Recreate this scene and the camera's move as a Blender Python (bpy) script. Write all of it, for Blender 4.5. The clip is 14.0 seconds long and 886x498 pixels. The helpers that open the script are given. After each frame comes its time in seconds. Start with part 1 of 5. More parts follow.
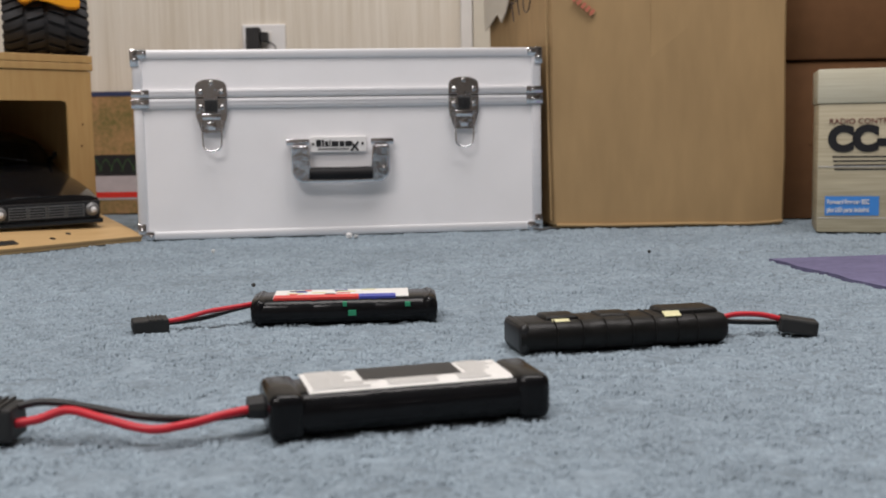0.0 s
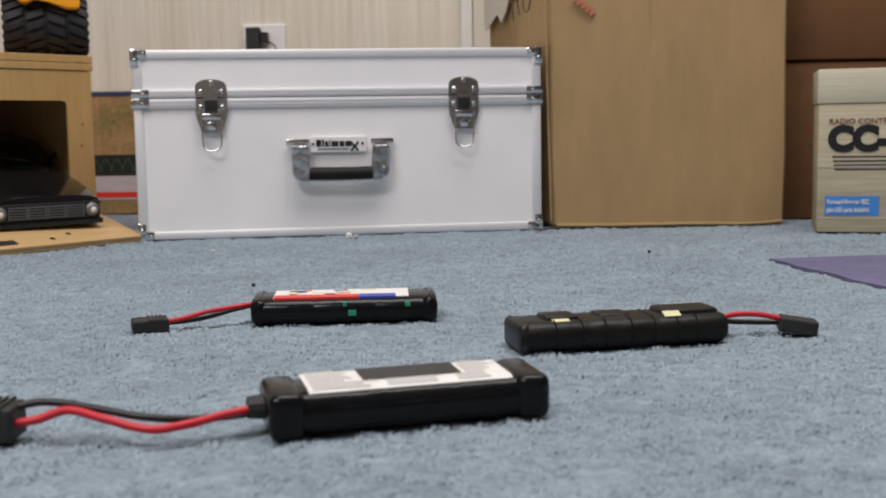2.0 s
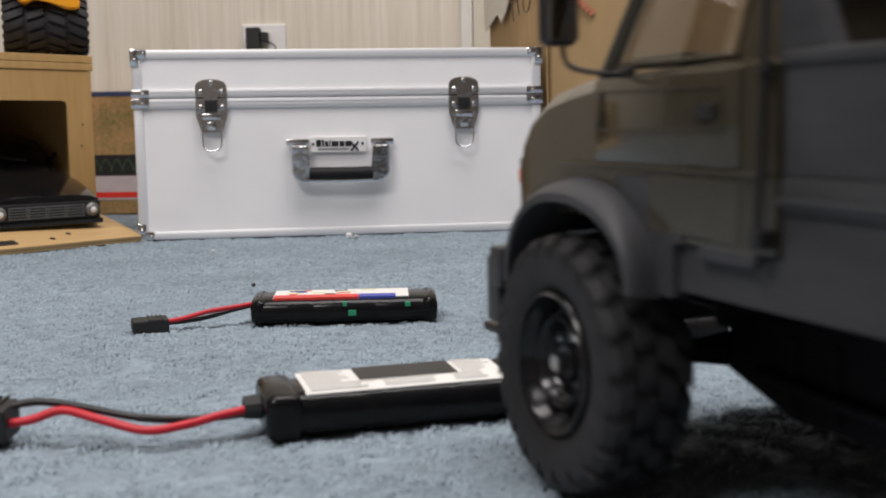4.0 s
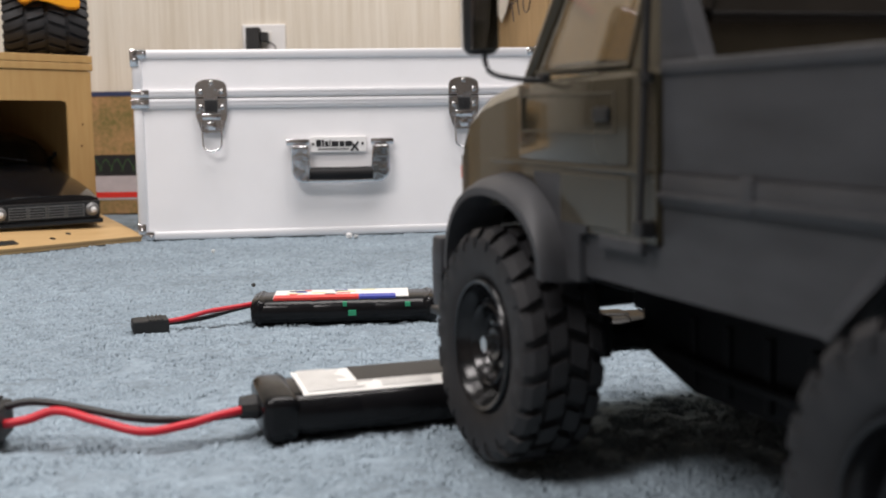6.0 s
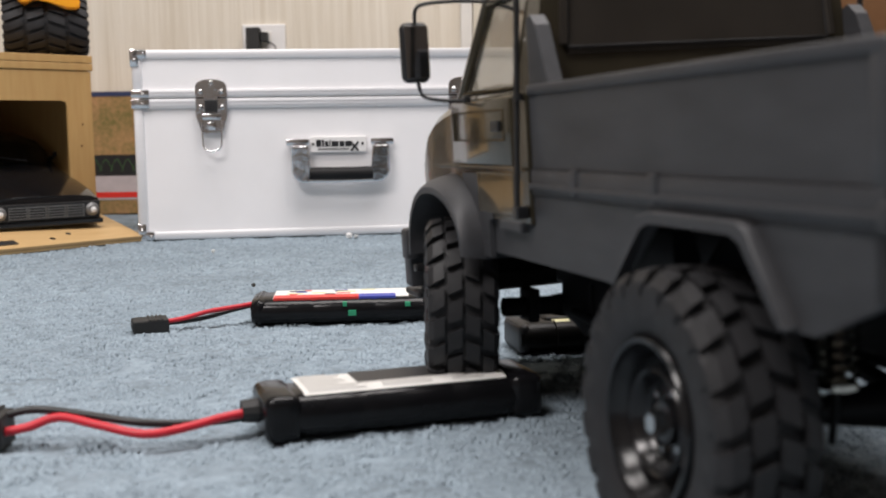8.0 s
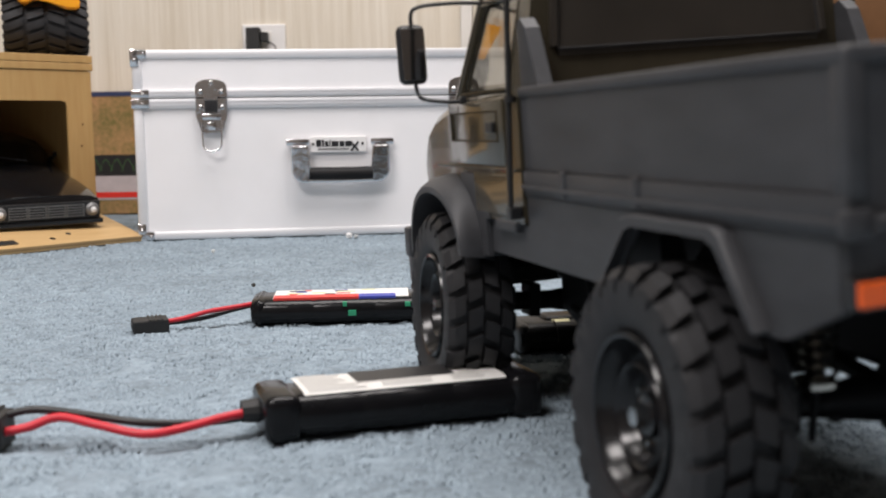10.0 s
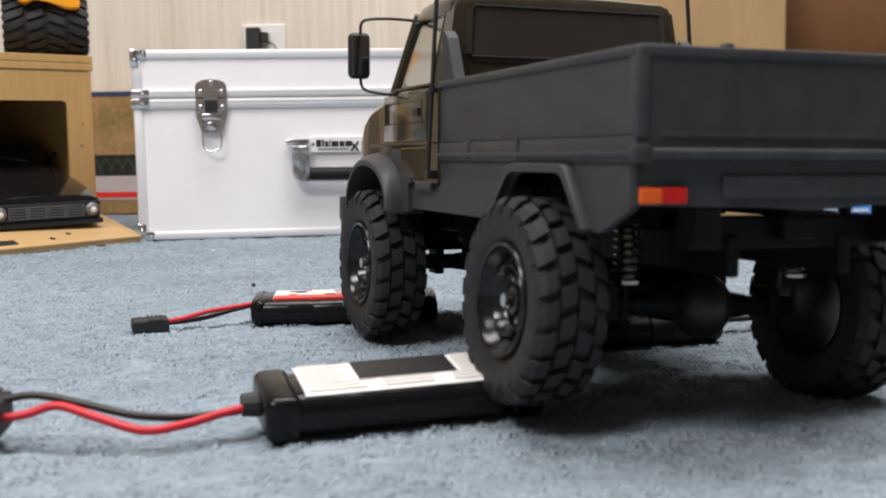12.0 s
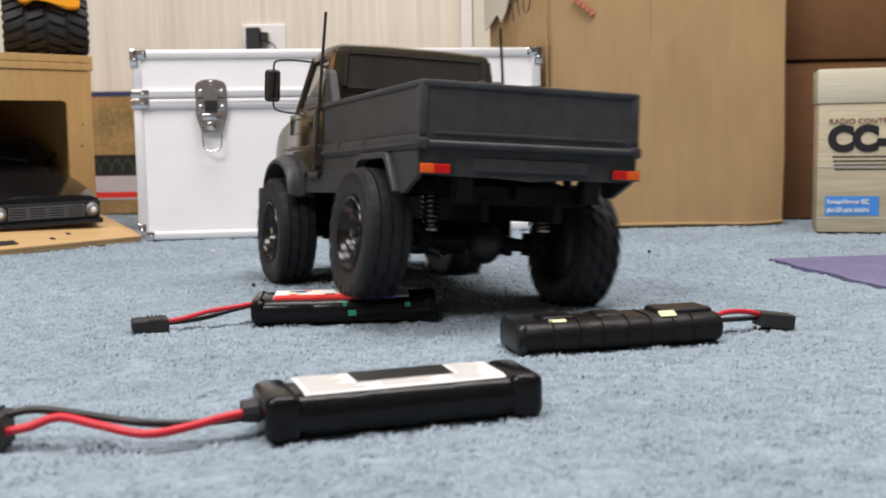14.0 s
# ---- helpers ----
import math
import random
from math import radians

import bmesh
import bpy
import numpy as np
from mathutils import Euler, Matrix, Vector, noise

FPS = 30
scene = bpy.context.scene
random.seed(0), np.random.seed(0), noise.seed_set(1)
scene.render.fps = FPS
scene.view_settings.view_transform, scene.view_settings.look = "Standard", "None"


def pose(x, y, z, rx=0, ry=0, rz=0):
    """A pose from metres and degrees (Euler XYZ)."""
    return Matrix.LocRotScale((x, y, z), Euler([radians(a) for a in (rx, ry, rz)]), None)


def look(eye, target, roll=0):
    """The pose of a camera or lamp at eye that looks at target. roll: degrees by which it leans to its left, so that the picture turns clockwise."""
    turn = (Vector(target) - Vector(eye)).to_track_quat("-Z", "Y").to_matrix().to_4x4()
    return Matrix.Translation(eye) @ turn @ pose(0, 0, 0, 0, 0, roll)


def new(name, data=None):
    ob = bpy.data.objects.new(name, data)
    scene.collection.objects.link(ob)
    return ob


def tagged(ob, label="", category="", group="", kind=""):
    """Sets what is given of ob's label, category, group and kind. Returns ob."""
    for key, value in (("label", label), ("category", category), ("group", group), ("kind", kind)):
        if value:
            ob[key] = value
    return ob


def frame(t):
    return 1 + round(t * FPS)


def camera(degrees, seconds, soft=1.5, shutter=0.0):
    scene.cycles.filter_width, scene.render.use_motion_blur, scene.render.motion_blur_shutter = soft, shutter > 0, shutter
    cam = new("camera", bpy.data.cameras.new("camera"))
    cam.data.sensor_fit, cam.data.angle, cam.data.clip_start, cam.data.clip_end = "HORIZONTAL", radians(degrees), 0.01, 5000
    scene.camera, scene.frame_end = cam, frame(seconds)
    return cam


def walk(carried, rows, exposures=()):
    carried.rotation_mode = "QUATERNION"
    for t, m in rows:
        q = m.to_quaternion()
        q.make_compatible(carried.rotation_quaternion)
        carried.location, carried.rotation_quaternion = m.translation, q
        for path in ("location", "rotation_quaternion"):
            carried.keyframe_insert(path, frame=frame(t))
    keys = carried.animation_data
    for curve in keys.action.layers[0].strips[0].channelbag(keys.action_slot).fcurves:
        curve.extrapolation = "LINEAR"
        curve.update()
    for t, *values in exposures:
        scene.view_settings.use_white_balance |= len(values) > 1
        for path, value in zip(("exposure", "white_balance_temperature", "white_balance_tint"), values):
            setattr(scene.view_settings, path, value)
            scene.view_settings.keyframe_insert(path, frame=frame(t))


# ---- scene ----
# The camera stands still on the carpet, 14.5 cm above it.
cam = camera(43.6, 14.0, soft=1.8, shutter=0.6)
EYE = (0.0, 0.0, 0.1452)
STILL = look(EYE, (0.0, 1.0, 0.1452 - math.tan(radians(6.185))), -0.94)
walk(cam, [(0.0, STILL), (14.0, STILL)], [(0.0, -0.36), (3.2, -0.36), (5.3, -0.02), (8.2, 0.05), (10.3, 0.12), (12.0, 0.2), (14.0, 0.22)])
cam.data.dof.use_dof = True
cam.data.dof.focus_distance = 0.92
cam.data.dof.aperture_fstop = 12.5

# ---- light: an indoor room lit from above by unseen area lamps ----
world = bpy.data.worlds.new("room_air")
scene.world = world
world.use_nodes = True
world.node_tree.nodes["Background"].inputs[0].default_value = (0.55, 0.6, 0.7, 1)
world.node_tree.nodes["Background"].inputs[1].default_value = 0.05


def ceiling_lamp(x, y, z, w, d, watts, colour):
    data = bpy.data.lights.new("ceiling_lamp", "AREA")
    data.shape, data.size, data.size_y, data.energy, data.color = "RECTANGLE", w, d, watts, colour
    ob = new("ceiling_lamp", data)
    ob.matrix_world = pose(x, y, z)
    return ob


ceiling_lamp(-0.05, 0.75, 2.27, 1.3, 0.8, 33.0, (1.0, 0.94, 0.925))
# Two added lamps, no fixture seen: fill from the right, light from the left.
ceiling_lamp(0.85, 0.85, 2.27, 1.3, 0.8, 26.0, (1.0, 0.94, 0.925))
ceiling_lamp(-1.20, -0.75, 2.27, 1.3, 0.8, 63.0, (1.0, 0.94, 0.925))


# ---- materials ----
def mat(name, colour, rough=0.5, metal=0.0, spec=0.5, noise_scale=0.0, vary=0.0, bump=0.0, bump_scale=None,
        second=None, grain=None, coat=0.0, rand=0.0):
    """A surface with grain and stains at two scales; grain stretches the pattern along an axis."""
    m = bpy.data.materials.new(name)
    m.use_nodes = True
    nt = m.node_tree
    b = nt.nodes["Principled BSDF"]
    b.inputs["Base Color"].default_value = (*colour, 1)
    b.inputs["Roughness"].default_value = rough
    b.inputs["Metallic"].default_value = metal
    b.inputs["Specular IOR Level"].default_value = spec
    b.inputs["Coat Weight"].default_value = coat
    if not noise_scale:
        return m
    co = nt.nodes.new("ShaderNodeTexCoord")
    mp = nt.nodes.new("ShaderNodeMapping")
    nt.links.new(co.outputs["Object"], mp.inputs[0])
    if grain:
        mp.inputs["Scale"].default_value = grain
    n1, n2 = nt.nodes.new("ShaderNodeTexNoise"), nt.nodes.new("ShaderNodeTexNoise")
    n1.inputs["Scale"].default_value, n1.inputs["Detail"].default_value = noise_scale, 6
    n2.inputs["Scale"].default_value, n2.inputs["Detail"].default_value = noise_scale * 0.12, 3
    nt.links.new(mp.outputs[0], n1.inputs["Vector"])
    nt.links.new(mp.outputs[0], n2.inputs["Vector"])
    add = nt.nodes.new("ShaderNodeMath")
    add.operation = "ADD"
    nt.links.new(n1.outputs[0], add.inputs[0])
    nt.links.new(n2.outputs[0], add.inputs[1])
    rng = nt.nodes.new("ShaderNodeMapRange")
    rng.inputs["From Min"].default_value, rng.inputs["From Max"].default_value = 0.65, 1.35
    nt.links.new(add.outputs[0], rng.inputs[0])
    mix = nt.nodes.new("ShaderNodeMix")
    mix.data_type = "RGBA"
    lo = second or tuple(c * (1 - vary) for c in colour)
    hi = colour if second else tuple(min(1, c * (1 + vary * 0.6)) for c in colour)
    mix.inputs[6].default_value, mix.inputs[7].default_value = (*lo, 1), (*hi, 1)
    nt.links.new(rng.outputs[0], mix.inputs[0])
    out = mix.outputs[2]
    if rand:
        geo = nt.nodes.new("ShaderNodeNewGeometry")
        hsv = nt.nodes.new("ShaderNodeHueSaturation")
        r2 = nt.nodes.new("ShaderNodeMapRange")
        r2.inputs["To Min"].default_value, r2.inputs["To Max"].default_value = 1 - rand, 1 + rand
        nt.links.new(geo.outputs["Random Per Island"], r2.inputs[0])
        nt.links.new(r2.outputs[0], hsv.inputs["Value"])
        nt.links.new(out, hsv.inputs["Color"])
        out = hsv.outputs[0]
    nt.links.new(out, b.inputs["Base Color"])
    rr = nt.nodes.new("ShaderNodeMapRange")
    rr.inputs["To Min"].default_value, rr.inputs["To Max"].default_value = max(0.02, rough - 0.08), min(1, rough + 0.1)
    nt.links.new(n2.outputs[0], rr.inputs[0])
    nt.links.new(rr.outputs[0], b.inputs["Roughness"])
    if bump:
        bp = nt.nodes.new("ShaderNodeBump")
        bp.inputs["Strength"].default_value, bp.inputs["Distance"].default_value = bump, 0.002
        src = n1
        if bump_scale:
            src = nt.nodes.new("ShaderNodeTexNoise")
            src.inputs["Scale"].default_value, src.inputs["Detail"].default_value = bump_scale, 4
            nt.links.new(mp.outputs[0], src.inputs["Vector"])
        nt.links.new(src.outputs[0], bp.inputs["Height"])
        nt.links.new(bp.outputs[0], b.inputs["Normal"])
    return m


CARPET = mat("carpet_backing", (0.245, 0.30, 0.345), 0.95, spec=0.1, noise_scale=160, vary=0.45, bump=1.0)
PILE = mat("carpet_pile", (0.265, 0.325, 0.372), 0.95, spec=0.08, noise_scale=55, vary=0.22, rand=0.12)
WALLPAPER = mat("cream_wallpaper", (0.82, 0.77, 0.68), 0.8, noise_scale=150, second=(0.62, 0.55, 0.44), grain=(5.0, 5.0, 0.06), bump=0.15)
# Unseen walls coloured dark, so chrome reflects dark and less light bounces.
DARK_WALL = mat("wood_panelling", (0.15, 0.125, 0.105), 0.6, noise_scale=20, vary=0.3, grain=(5, 5, 0.3))
PAINT = mat("white_paint", (0.80, 0.78, 0.74), 0.5, noise_scale=30, vary=0.08)
CEILING = mat("ceiling_paint", (0.78, 0.77, 0.74), 0.9, noise_scale=40, vary=0.06)
DOOR_PAINT = mat("beige_panel", (0.66, 0.62, 0.52), 0.6, noise_scale=20, vary=0.1)
CARD = mat("corrugated_card", (0.40, 0.27, 0.135), 0.85, spec=0.2, noise_scale=45, vary=0.14, grain=(1, 1, 0.25), bump=0.12)
# Darkened for the shade the stacked boxes stand in; the knots use it too.
CARD_DARK = mat("brown_card", (0.18, 0.09, 0.042), 0.85, spec=0.2, noise_scale=45, vary=0.15, bump=0.1)
TAPE = mat("clear_packing_tape", (0.70, 0.66, 0.58), 0.6, noise_scale=60, vary=0.12)
INK = mat("marker_ink", (0.06, 0.045, 0.04), 0.7)
RED_INK = mat("faded_red_ink", (0.52, 0.16, 0.10), 0.8)
PLY = mat("birch_plywood", (0.52, 0.335, 0.135), 0.55, noise_scale=25, second=(0.44, 0.26, 0.095), grain=(6, 6, 0.6), bump=0.06)
PLY_FLAT = mat("birch_plywood_sheet", (0.60, 0.41, 0.20), 0.5, noise_scale=25, second=(0.50, 0.32, 0.14), grain=(0.8, 7, 1), bump=0.06)
PLY_IN = mat("plywood_inside", (0.50, 0.38, 0.22), 0.7, noise_scale=25, vary=0.15)
ALU = mat("brushed_aluminium", (0.84, 0.84, 0.86), 0.42, metal=0.35, noise_scale=60, vary=0.05, grain=(0.1, 4, 4))
CHROME = mat("chrome", (0.85, 0.85, 0.87), 0.10, metal=1.0, noise_scale=30, vary=0.05, bump=0.5, bump_scale=55)
SOFT_GRIP = mat("dull_black_vinyl", (0.012, 0.012, 0.013), 0.55, spec=0.22, noise_scale=200, vary=0.2, bump=0.1)
GRIP = mat("black_grip", (0.018, 0.018, 0.019), 0.45, noise_scale=200, vary=0.2, bump=0.2)
PLATE = mat("white_plate", (0.82, 0.81, 0.80), 0.35, noise_scale=30, vary=0.04)
BLACK_INK = mat("black_print", (0.012, 0.012, 0.014), 0.5)
TRUCK_GREY = mat("dark_grey_plastic", (0.051, 0.052, 0.0565), 0.47, spec=0.36, noise_scale=85, vary=0.34, grain=(0.35, 1, 1.2), bump=0.10)
CAB_PAINT = mat("gunmetal_cab_paint", (0.066, 0.056, 0.037), 0.20, metal=0.25, noise_scale=60, vary=0.2, coat=0.35)
TRIM_BLACK = mat("black_trim", (0.014, 0.014, 0.015), 0.42, noise_scale=80, vary=0.2)
RUBBER = mat("tyre_rubber", (0.022, 0.022, 0.024), 0.56, spec=0.34, noise_scale=90, vary=0.3, bump=0.12)
RIM = mat("black_steel_rim", (0.008, 0.008, 0.009), 0.20, spec=0.4, noise_scale=60, vary=0.2)
CHASSIS = mat("black_chassis", (0.007, 0.007, 0.008), 0.5, spec=0.15, noise_scale=80, vary=0.3)
LENS_RED = mat("red_lens", (0.66, 0.015, 0.012), 0.2, noise_scale=90, vary=0.2)
LENS_ORANGE = mat("orange_lens", (0.88, 0.13, 0.02), 0.22, noise_scale=90, vary=0.15)
SHRINK = mat("black_shrink_wrap", (0.007, 0.007, 0.008), 0.20, spec=0.22, noise_scale=50, vary=0.3, bump=0.25, bump_scale=60)
SHRINK_MATT = mat("worn_black_wrap", (0.010, 0.0095, 0.009), 0.40, spec=0.24, noise_scale=70, vary=0.4, bump=0.4, bump_scale=90)
LABEL = mat("white_label", (0.78, 0.77, 0.74), 0.45, noise_scale=120, vary=0.08)
LABEL_TEXT = mat("grey_small_print", (0.60, 0.59, 0.57), 0.5)
NAVY = mat("navy_print", (0.035, 0.05, 0.12), 0.4, noise_scale=60, vary=0.2)
RED_WIRE = mat("red_silicone_wire", (0.58, 0.015, 0.03), 0.4, noise_scale=120, vary=0.15)
BLACK_WIRE = mat("black_silicone_wire", (0.013, 0.013, 0.014), 0.4, noise_scale=120, vary=0.2)
PLUG = mat("black_nylon_plug", (0.018, 0.018, 0.018), 0.6, noise_scale=120, vary=0.3, bump=0.1)
STICKER_RED = mat("red_sticker", (0.70, 0.035, 0.025), 0.35, noise_scale=200, vary=0.1)
STICKER_BLUE = mat("blue_sticker", (0.05, 0.07, 0.42), 0.35, noise_scale=200, vary=0.1)
STICKER_YELLOW = mat("yellow_sticker", (0.76, 0.73, 0.42), 0.45, noise_scale=200, vary=0.15)
STICKER_GREEN = mat("green_paint_fleck", (0.03, 0.32, 0.16), 0.4)
YELLOW = mat("yellow_plastic", (0.85, 0.36, 0.02), 0.3, noise_scale=60, vary=0.08)
CAR_BLACK = mat("glossy_black_shell", (0.007, 0.007, 0.008), 0.14, spec=0.35, noise_scale=60, vary=0.2, coat=0.4)
GRILLE_GREY = mat("grille_grey", (0.20, 0.20, 0.20), 0.35, metal=0.4)
KITBOX = mat("woodgrain_print", (0.66, 0.60, 0.43), 0.5, noise_scale=34, second=(0.36, 0.30, 0.19), grain=(0.35, 0.35, 9))
KITBOX_LID = mat("woodgrain_print_lid", (0.74, 0.72, 0.58), 0.5, noise_scale=34, second=(0.54, 0.50, 0.36), grain=(0.35, 0.35, 9))
BLUE_LABEL = mat("blue_label", (0.06, 0.27, 0.72), 0.45, noise_scale=100, vary=0.06)
MAROON = mat("maroon_print", (0.16, 0.03, 0.03), 0.5)
PURPLE = mat("purple_felt", (0.16, 0.15, 0.25), 0.95, spec=0.1, noise_scale=120, vary=0.2, bump=0.5)
COVER_GREEN = mat("printed_foliage", (0.14, 0.13, 0.035), 0.35, noise_scale=130, second=(0.50, 0.27, 0.13))
CAGE_GREEN = mat("printed_dark_green", (0.05, 0.13, 0.03), 0.4, noise_scale=80, vary=0.3)
COVER_WHITE = mat("printed_white", (0.50, 0.43, 0.43), 0.35, noise_scale=60, vary=0.15)
STEEL = mat("bright_steel", (0.6, 0.6, 0.6), 0.2, metal=1.0, noise_scale=90, vary=0.1)
SPRING = mat("dark_spring_steel", (0.50, 0.47, 0.42), 0.25, metal=1.0)
LINT = mat("white_lint", (0.75, 0.75, 0.74), 0.9)
CRUMB = mat("dark_crumb", (0.03, 0.028, 0.025), 0.8)


def fluffy(m, share):
    """Fibres scatter light sideways: lean the shading normal towards straight up."""
    nt = m.node_tree
    b = nt.nodes["Principled BSDF"]
    geo = nt.nodes.new("ShaderNodeNewGeometry")
    sc, ad, no = (nt.nodes.new("ShaderNodeVectorMath") for _ in range(3))
    sc.operation, ad.operation, no.operation = "SCALE", "ADD", "NORMALIZE"
    sc.inputs["Scale"].default_value = 1 - share
    ad.inputs[1].default_value = (0, 0, share)
    nt.links.new(geo.outputs["Normal"], sc.inputs[0])
    nt.links.new(sc.outputs[0], ad.inputs[0])
    nt.links.new(ad.outputs[0], no.inputs[0])
    nt.links.new(no.outputs[0], b.inputs["Normal"])


fluffy(PILE, 0.45)


def weave(m, scale):
    """Fine dimpled sheet: a small regular relief."""
    nt = m.node_tree
    b = nt.nodes["Principled BSDF"]
    co = nt.nodes.new("ShaderNodeTexCoord")
    v = nt.nodes.new("ShaderNodeTexVoronoi")
    v.inputs["Scale"].default_value, v.inputs["Randomness"].default_value = scale, 0.0
    nt.links.new(co.outputs["Object"], v.inputs["Vector"])
    bp = nt.nodes.new("ShaderNodeBump")
    bp.inputs["Strength"].default_value, bp.inputs["Distance"].default_value = 0.6, 0.0006
    nt.links.new(v.outputs["Distance"], bp.inputs["Height"])
    nt.links.new(bp.outputs[0], b.inputs["Normal"])
    return m


CASE_SHEET = weave(mat("dimpled_silver_sheet", (0.90, 0.89, 0.90), 0.42, metal=0.0, noise_scale=12, vary=0.05), 420)


def clear_glass(name, tint, ior=1.45):
    m = bpy.data.materials.new(name)
    m.use_nodes = True
    nt = m.node_tree
    nt.nodes.remove(nt.nodes["Principled BSDF"])
    t, g, mx = nt.nodes.new("ShaderNodeBsdfTransparent"), nt.nodes.new("ShaderNodeBsdfGlossy"), nt.nodes.new("ShaderNodeMixShader")
    f = nt.nodes.new("ShaderNodeLayerWeight")
    f.inputs[0].default_value = 0.18
    t.inputs[0].default_value = (*tint, 1)
    g.inputs["Roughness"].default_value = 0.03
    nt.links.new(f.outputs["Facing"], mx.inputs[0])
    nt.links.new(t.outputs[0], mx.inputs[1])
    nt.links.new(g.outputs[0], mx.inputs[2])
    nt.links.new(mx.outputs[0], nt.nodes["Material Output"].inputs[0])
    return m


GLASS = clear_glass("clear_window", (0.86, 0.85, 0.82))
DARK_PANE = mat("blacked_out_pane", (0.042, 0.036, 0.030), 0.34, noise_scale=40, vary=0.3)
MIRROR = mat("mirror_glass", (0.40, 0.40, 0.41), 0.06, metal=1.0)


# ---- mesh helpers ----
def part(name, bm, material, parent=None, label="", smooth=None):
    me = bpy.data.meshes.new(name)
    bmesh.ops.recalc_face_normals(bm, faces=bm.faces)
    bm.to_mesh(me)
    bm.free()
    me.materials.append(material)
    if smooth:
        for p in me.polygons:
            p.use_smooth = True
        me.set_sharp_from_angle(angle=radians(smooth))
    ob = new(name, me)
    ob.parent = parent
    if label:
        ob["label"] = label
    return ob


def thing(name, label, category, m=None, group="", kind=""):
    ob = new(name)
    ob.empty_display_size = 0.02
    if m is not None:
        ob.matrix_basis = m
    return tagged(ob, label, category, group, kind)


def box(bm, x0, x1, y0, y1, z0, z1, bevel=0.0, seg=2, m=None):
    made = bmesh.ops.create_cube(bm, size=1.0, matrix=Matrix.Translation(((x0 + x1) / 2, (y0 + y1) / 2, (z0 + z1) / 2))
                                 @ Matrix.Diagonal((abs(x1 - x0), abs(y1 - y0), abs(z1 - z0), 1)))
    verts = made["verts"]
    if bevel:
        edges = list({e for v in verts for e in v.link_edges})
        made = bmesh.ops.bevel(bm, geom=edges, offset=bevel, segments=seg, profile=0.5, affect="EDGES")
        verts = list({v for f in made["faces"] for v in f.verts} | {v for v in verts if v.is_valid})
    if m is not None:
        bmesh.ops.transform(bm, matrix=m, verts=verts)
    return bm


def bx(*a, **k):
    return box(bmesh.new(), *a, **k)


def cyl(bm, p0, p1, r0, r1=None, seg=16, caps=True):
    p0, p1 = Vector(p0), Vector(p1)
    d = p1 - p0
    m = Matrix.Translation((p0 + p1) / 2) @ d.to_track_quat("Z", "Y").to_matrix().to_4x4()
    bmesh.ops.create_cone(bm, cap_ends=caps, segments=seg, radius1=r0, radius2=r0 if r1 is None else r1, depth=d.length, matrix=m)
    return bm


def tube(bm, pts, r, seg=8):
    """A bent rod through the points, smoothed."""
    pts = [Vector(p) for p in pts]
    fine = []
    for i in range(len(pts) - 1):
        a, b, c, d = pts[max(i - 1, 0)], pts[i], pts[i + 1], pts[min(i + 2, len(pts) - 1)]
        for k in range(6):
            t = k / 6
            fine.append(0.5 * (2 * b + (c - a) * t + (2 * a - 5 * b + 4 * c - d) * t * t + (3 * b - a - 3 * c + d) * t ** 3))
    fine.append(pts[-1])
    rings = []
    for i, p in enumerate(fine):
        d = (fine[min(i + 1, len(fine) - 1)] - fine[max(i - 1, 0)]).normalized()
        up = Vector((0, 0, 1)) if abs(d.z) < 0.9 else Vector((0, 1, 0))
        u = d.cross(up).normalized()
        v = u.cross(d)
        rings.append([bm.verts.new(p + (u * math.cos(a) + v * math.sin(a)) * r) for a in (2 * math.pi * k / seg for k in range(seg))])
    skin(bm, rings)
    return bm


def skin(bm, rings, caps=True, closed=True):
    n = len(rings[0])
    for a, b in zip(rings, rings[1:]):
        for k in range(n if closed else n - 1):
            bm.faces.new((a[k], a[(k + 1) % n], b[(k + 1) % n], b[k]))
    if caps:
        bm.faces.new(rings[0][::-1])
        bm.faces.new(rings[-1])


def prism(bm, pts, axis, a, b):
    """A flat outline, pushed along an axis from a to b."""
    def at(p, h):
        return {"x": (h, p[0], p[1]), "y": (p[0], h, p[1]), "z": (p[0], p[1], h)}[axis]
    rings = [[bm.verts.new(at(p, h)) for p in pts] for h in (a, b)]
    skin(bm, rings)
    return bm


def lathe(bm, profile, axis="y", seg=32):
    """A profile of (along the axis, radius) turned round the axis."""
    rings = []
    for k in range(seg):
        a = 2 * math.pi * k / seg
        rings.append([bm.verts.new((r * math.cos(a), h, r * math.sin(a))) for h, r in profile])
    rings.append(rings[0])
    for a, b in zip(rings, rings[1:]):
        for k in range(len(profile) - 1):
            bm.faces.new((a[k], b[k], b[k + 1], a[k + 1]))
    return bm


def writing(text, size, material, parent, m, name="lettering", bold=0.0, stretch=1.0):
    """Raised letters in the built-in font, as a mesh."""
    cu = bpy.data.curves.new(name, "FONT")
    cu.body, cu.size, cu.extrude, cu.offset = text, size, 0.0003, bold
    tmp = bpy.data.objects.new("letters", cu)
    me = bpy.data.meshes.new_from_object(tmp)
    bpy.data.objects.remove(tmp)
    me.transform(Matrix.Diagonal((stretch, 1, 1, 1)))
    me.materials.append(material)
    ob = new(name, me)
    ob.parent = parent
    ob.matrix_basis = m
    return ob


def rounded(w, d, r, n=5):
    """A rectangle's outline, w by d from the origin, with round corners."""
    out = []
    for cx, cy, a0 in ((w - r, r, -90), (w - r, d - r, 0), (r, d - r, 90), (r, r, 180)):
        out += [(cx + r * math.cos(radians(a0 + 90 * k / n)), cy + r * math.sin(radians(a0 + 90 * k / n))) for k in range(n + 1)]
    return out


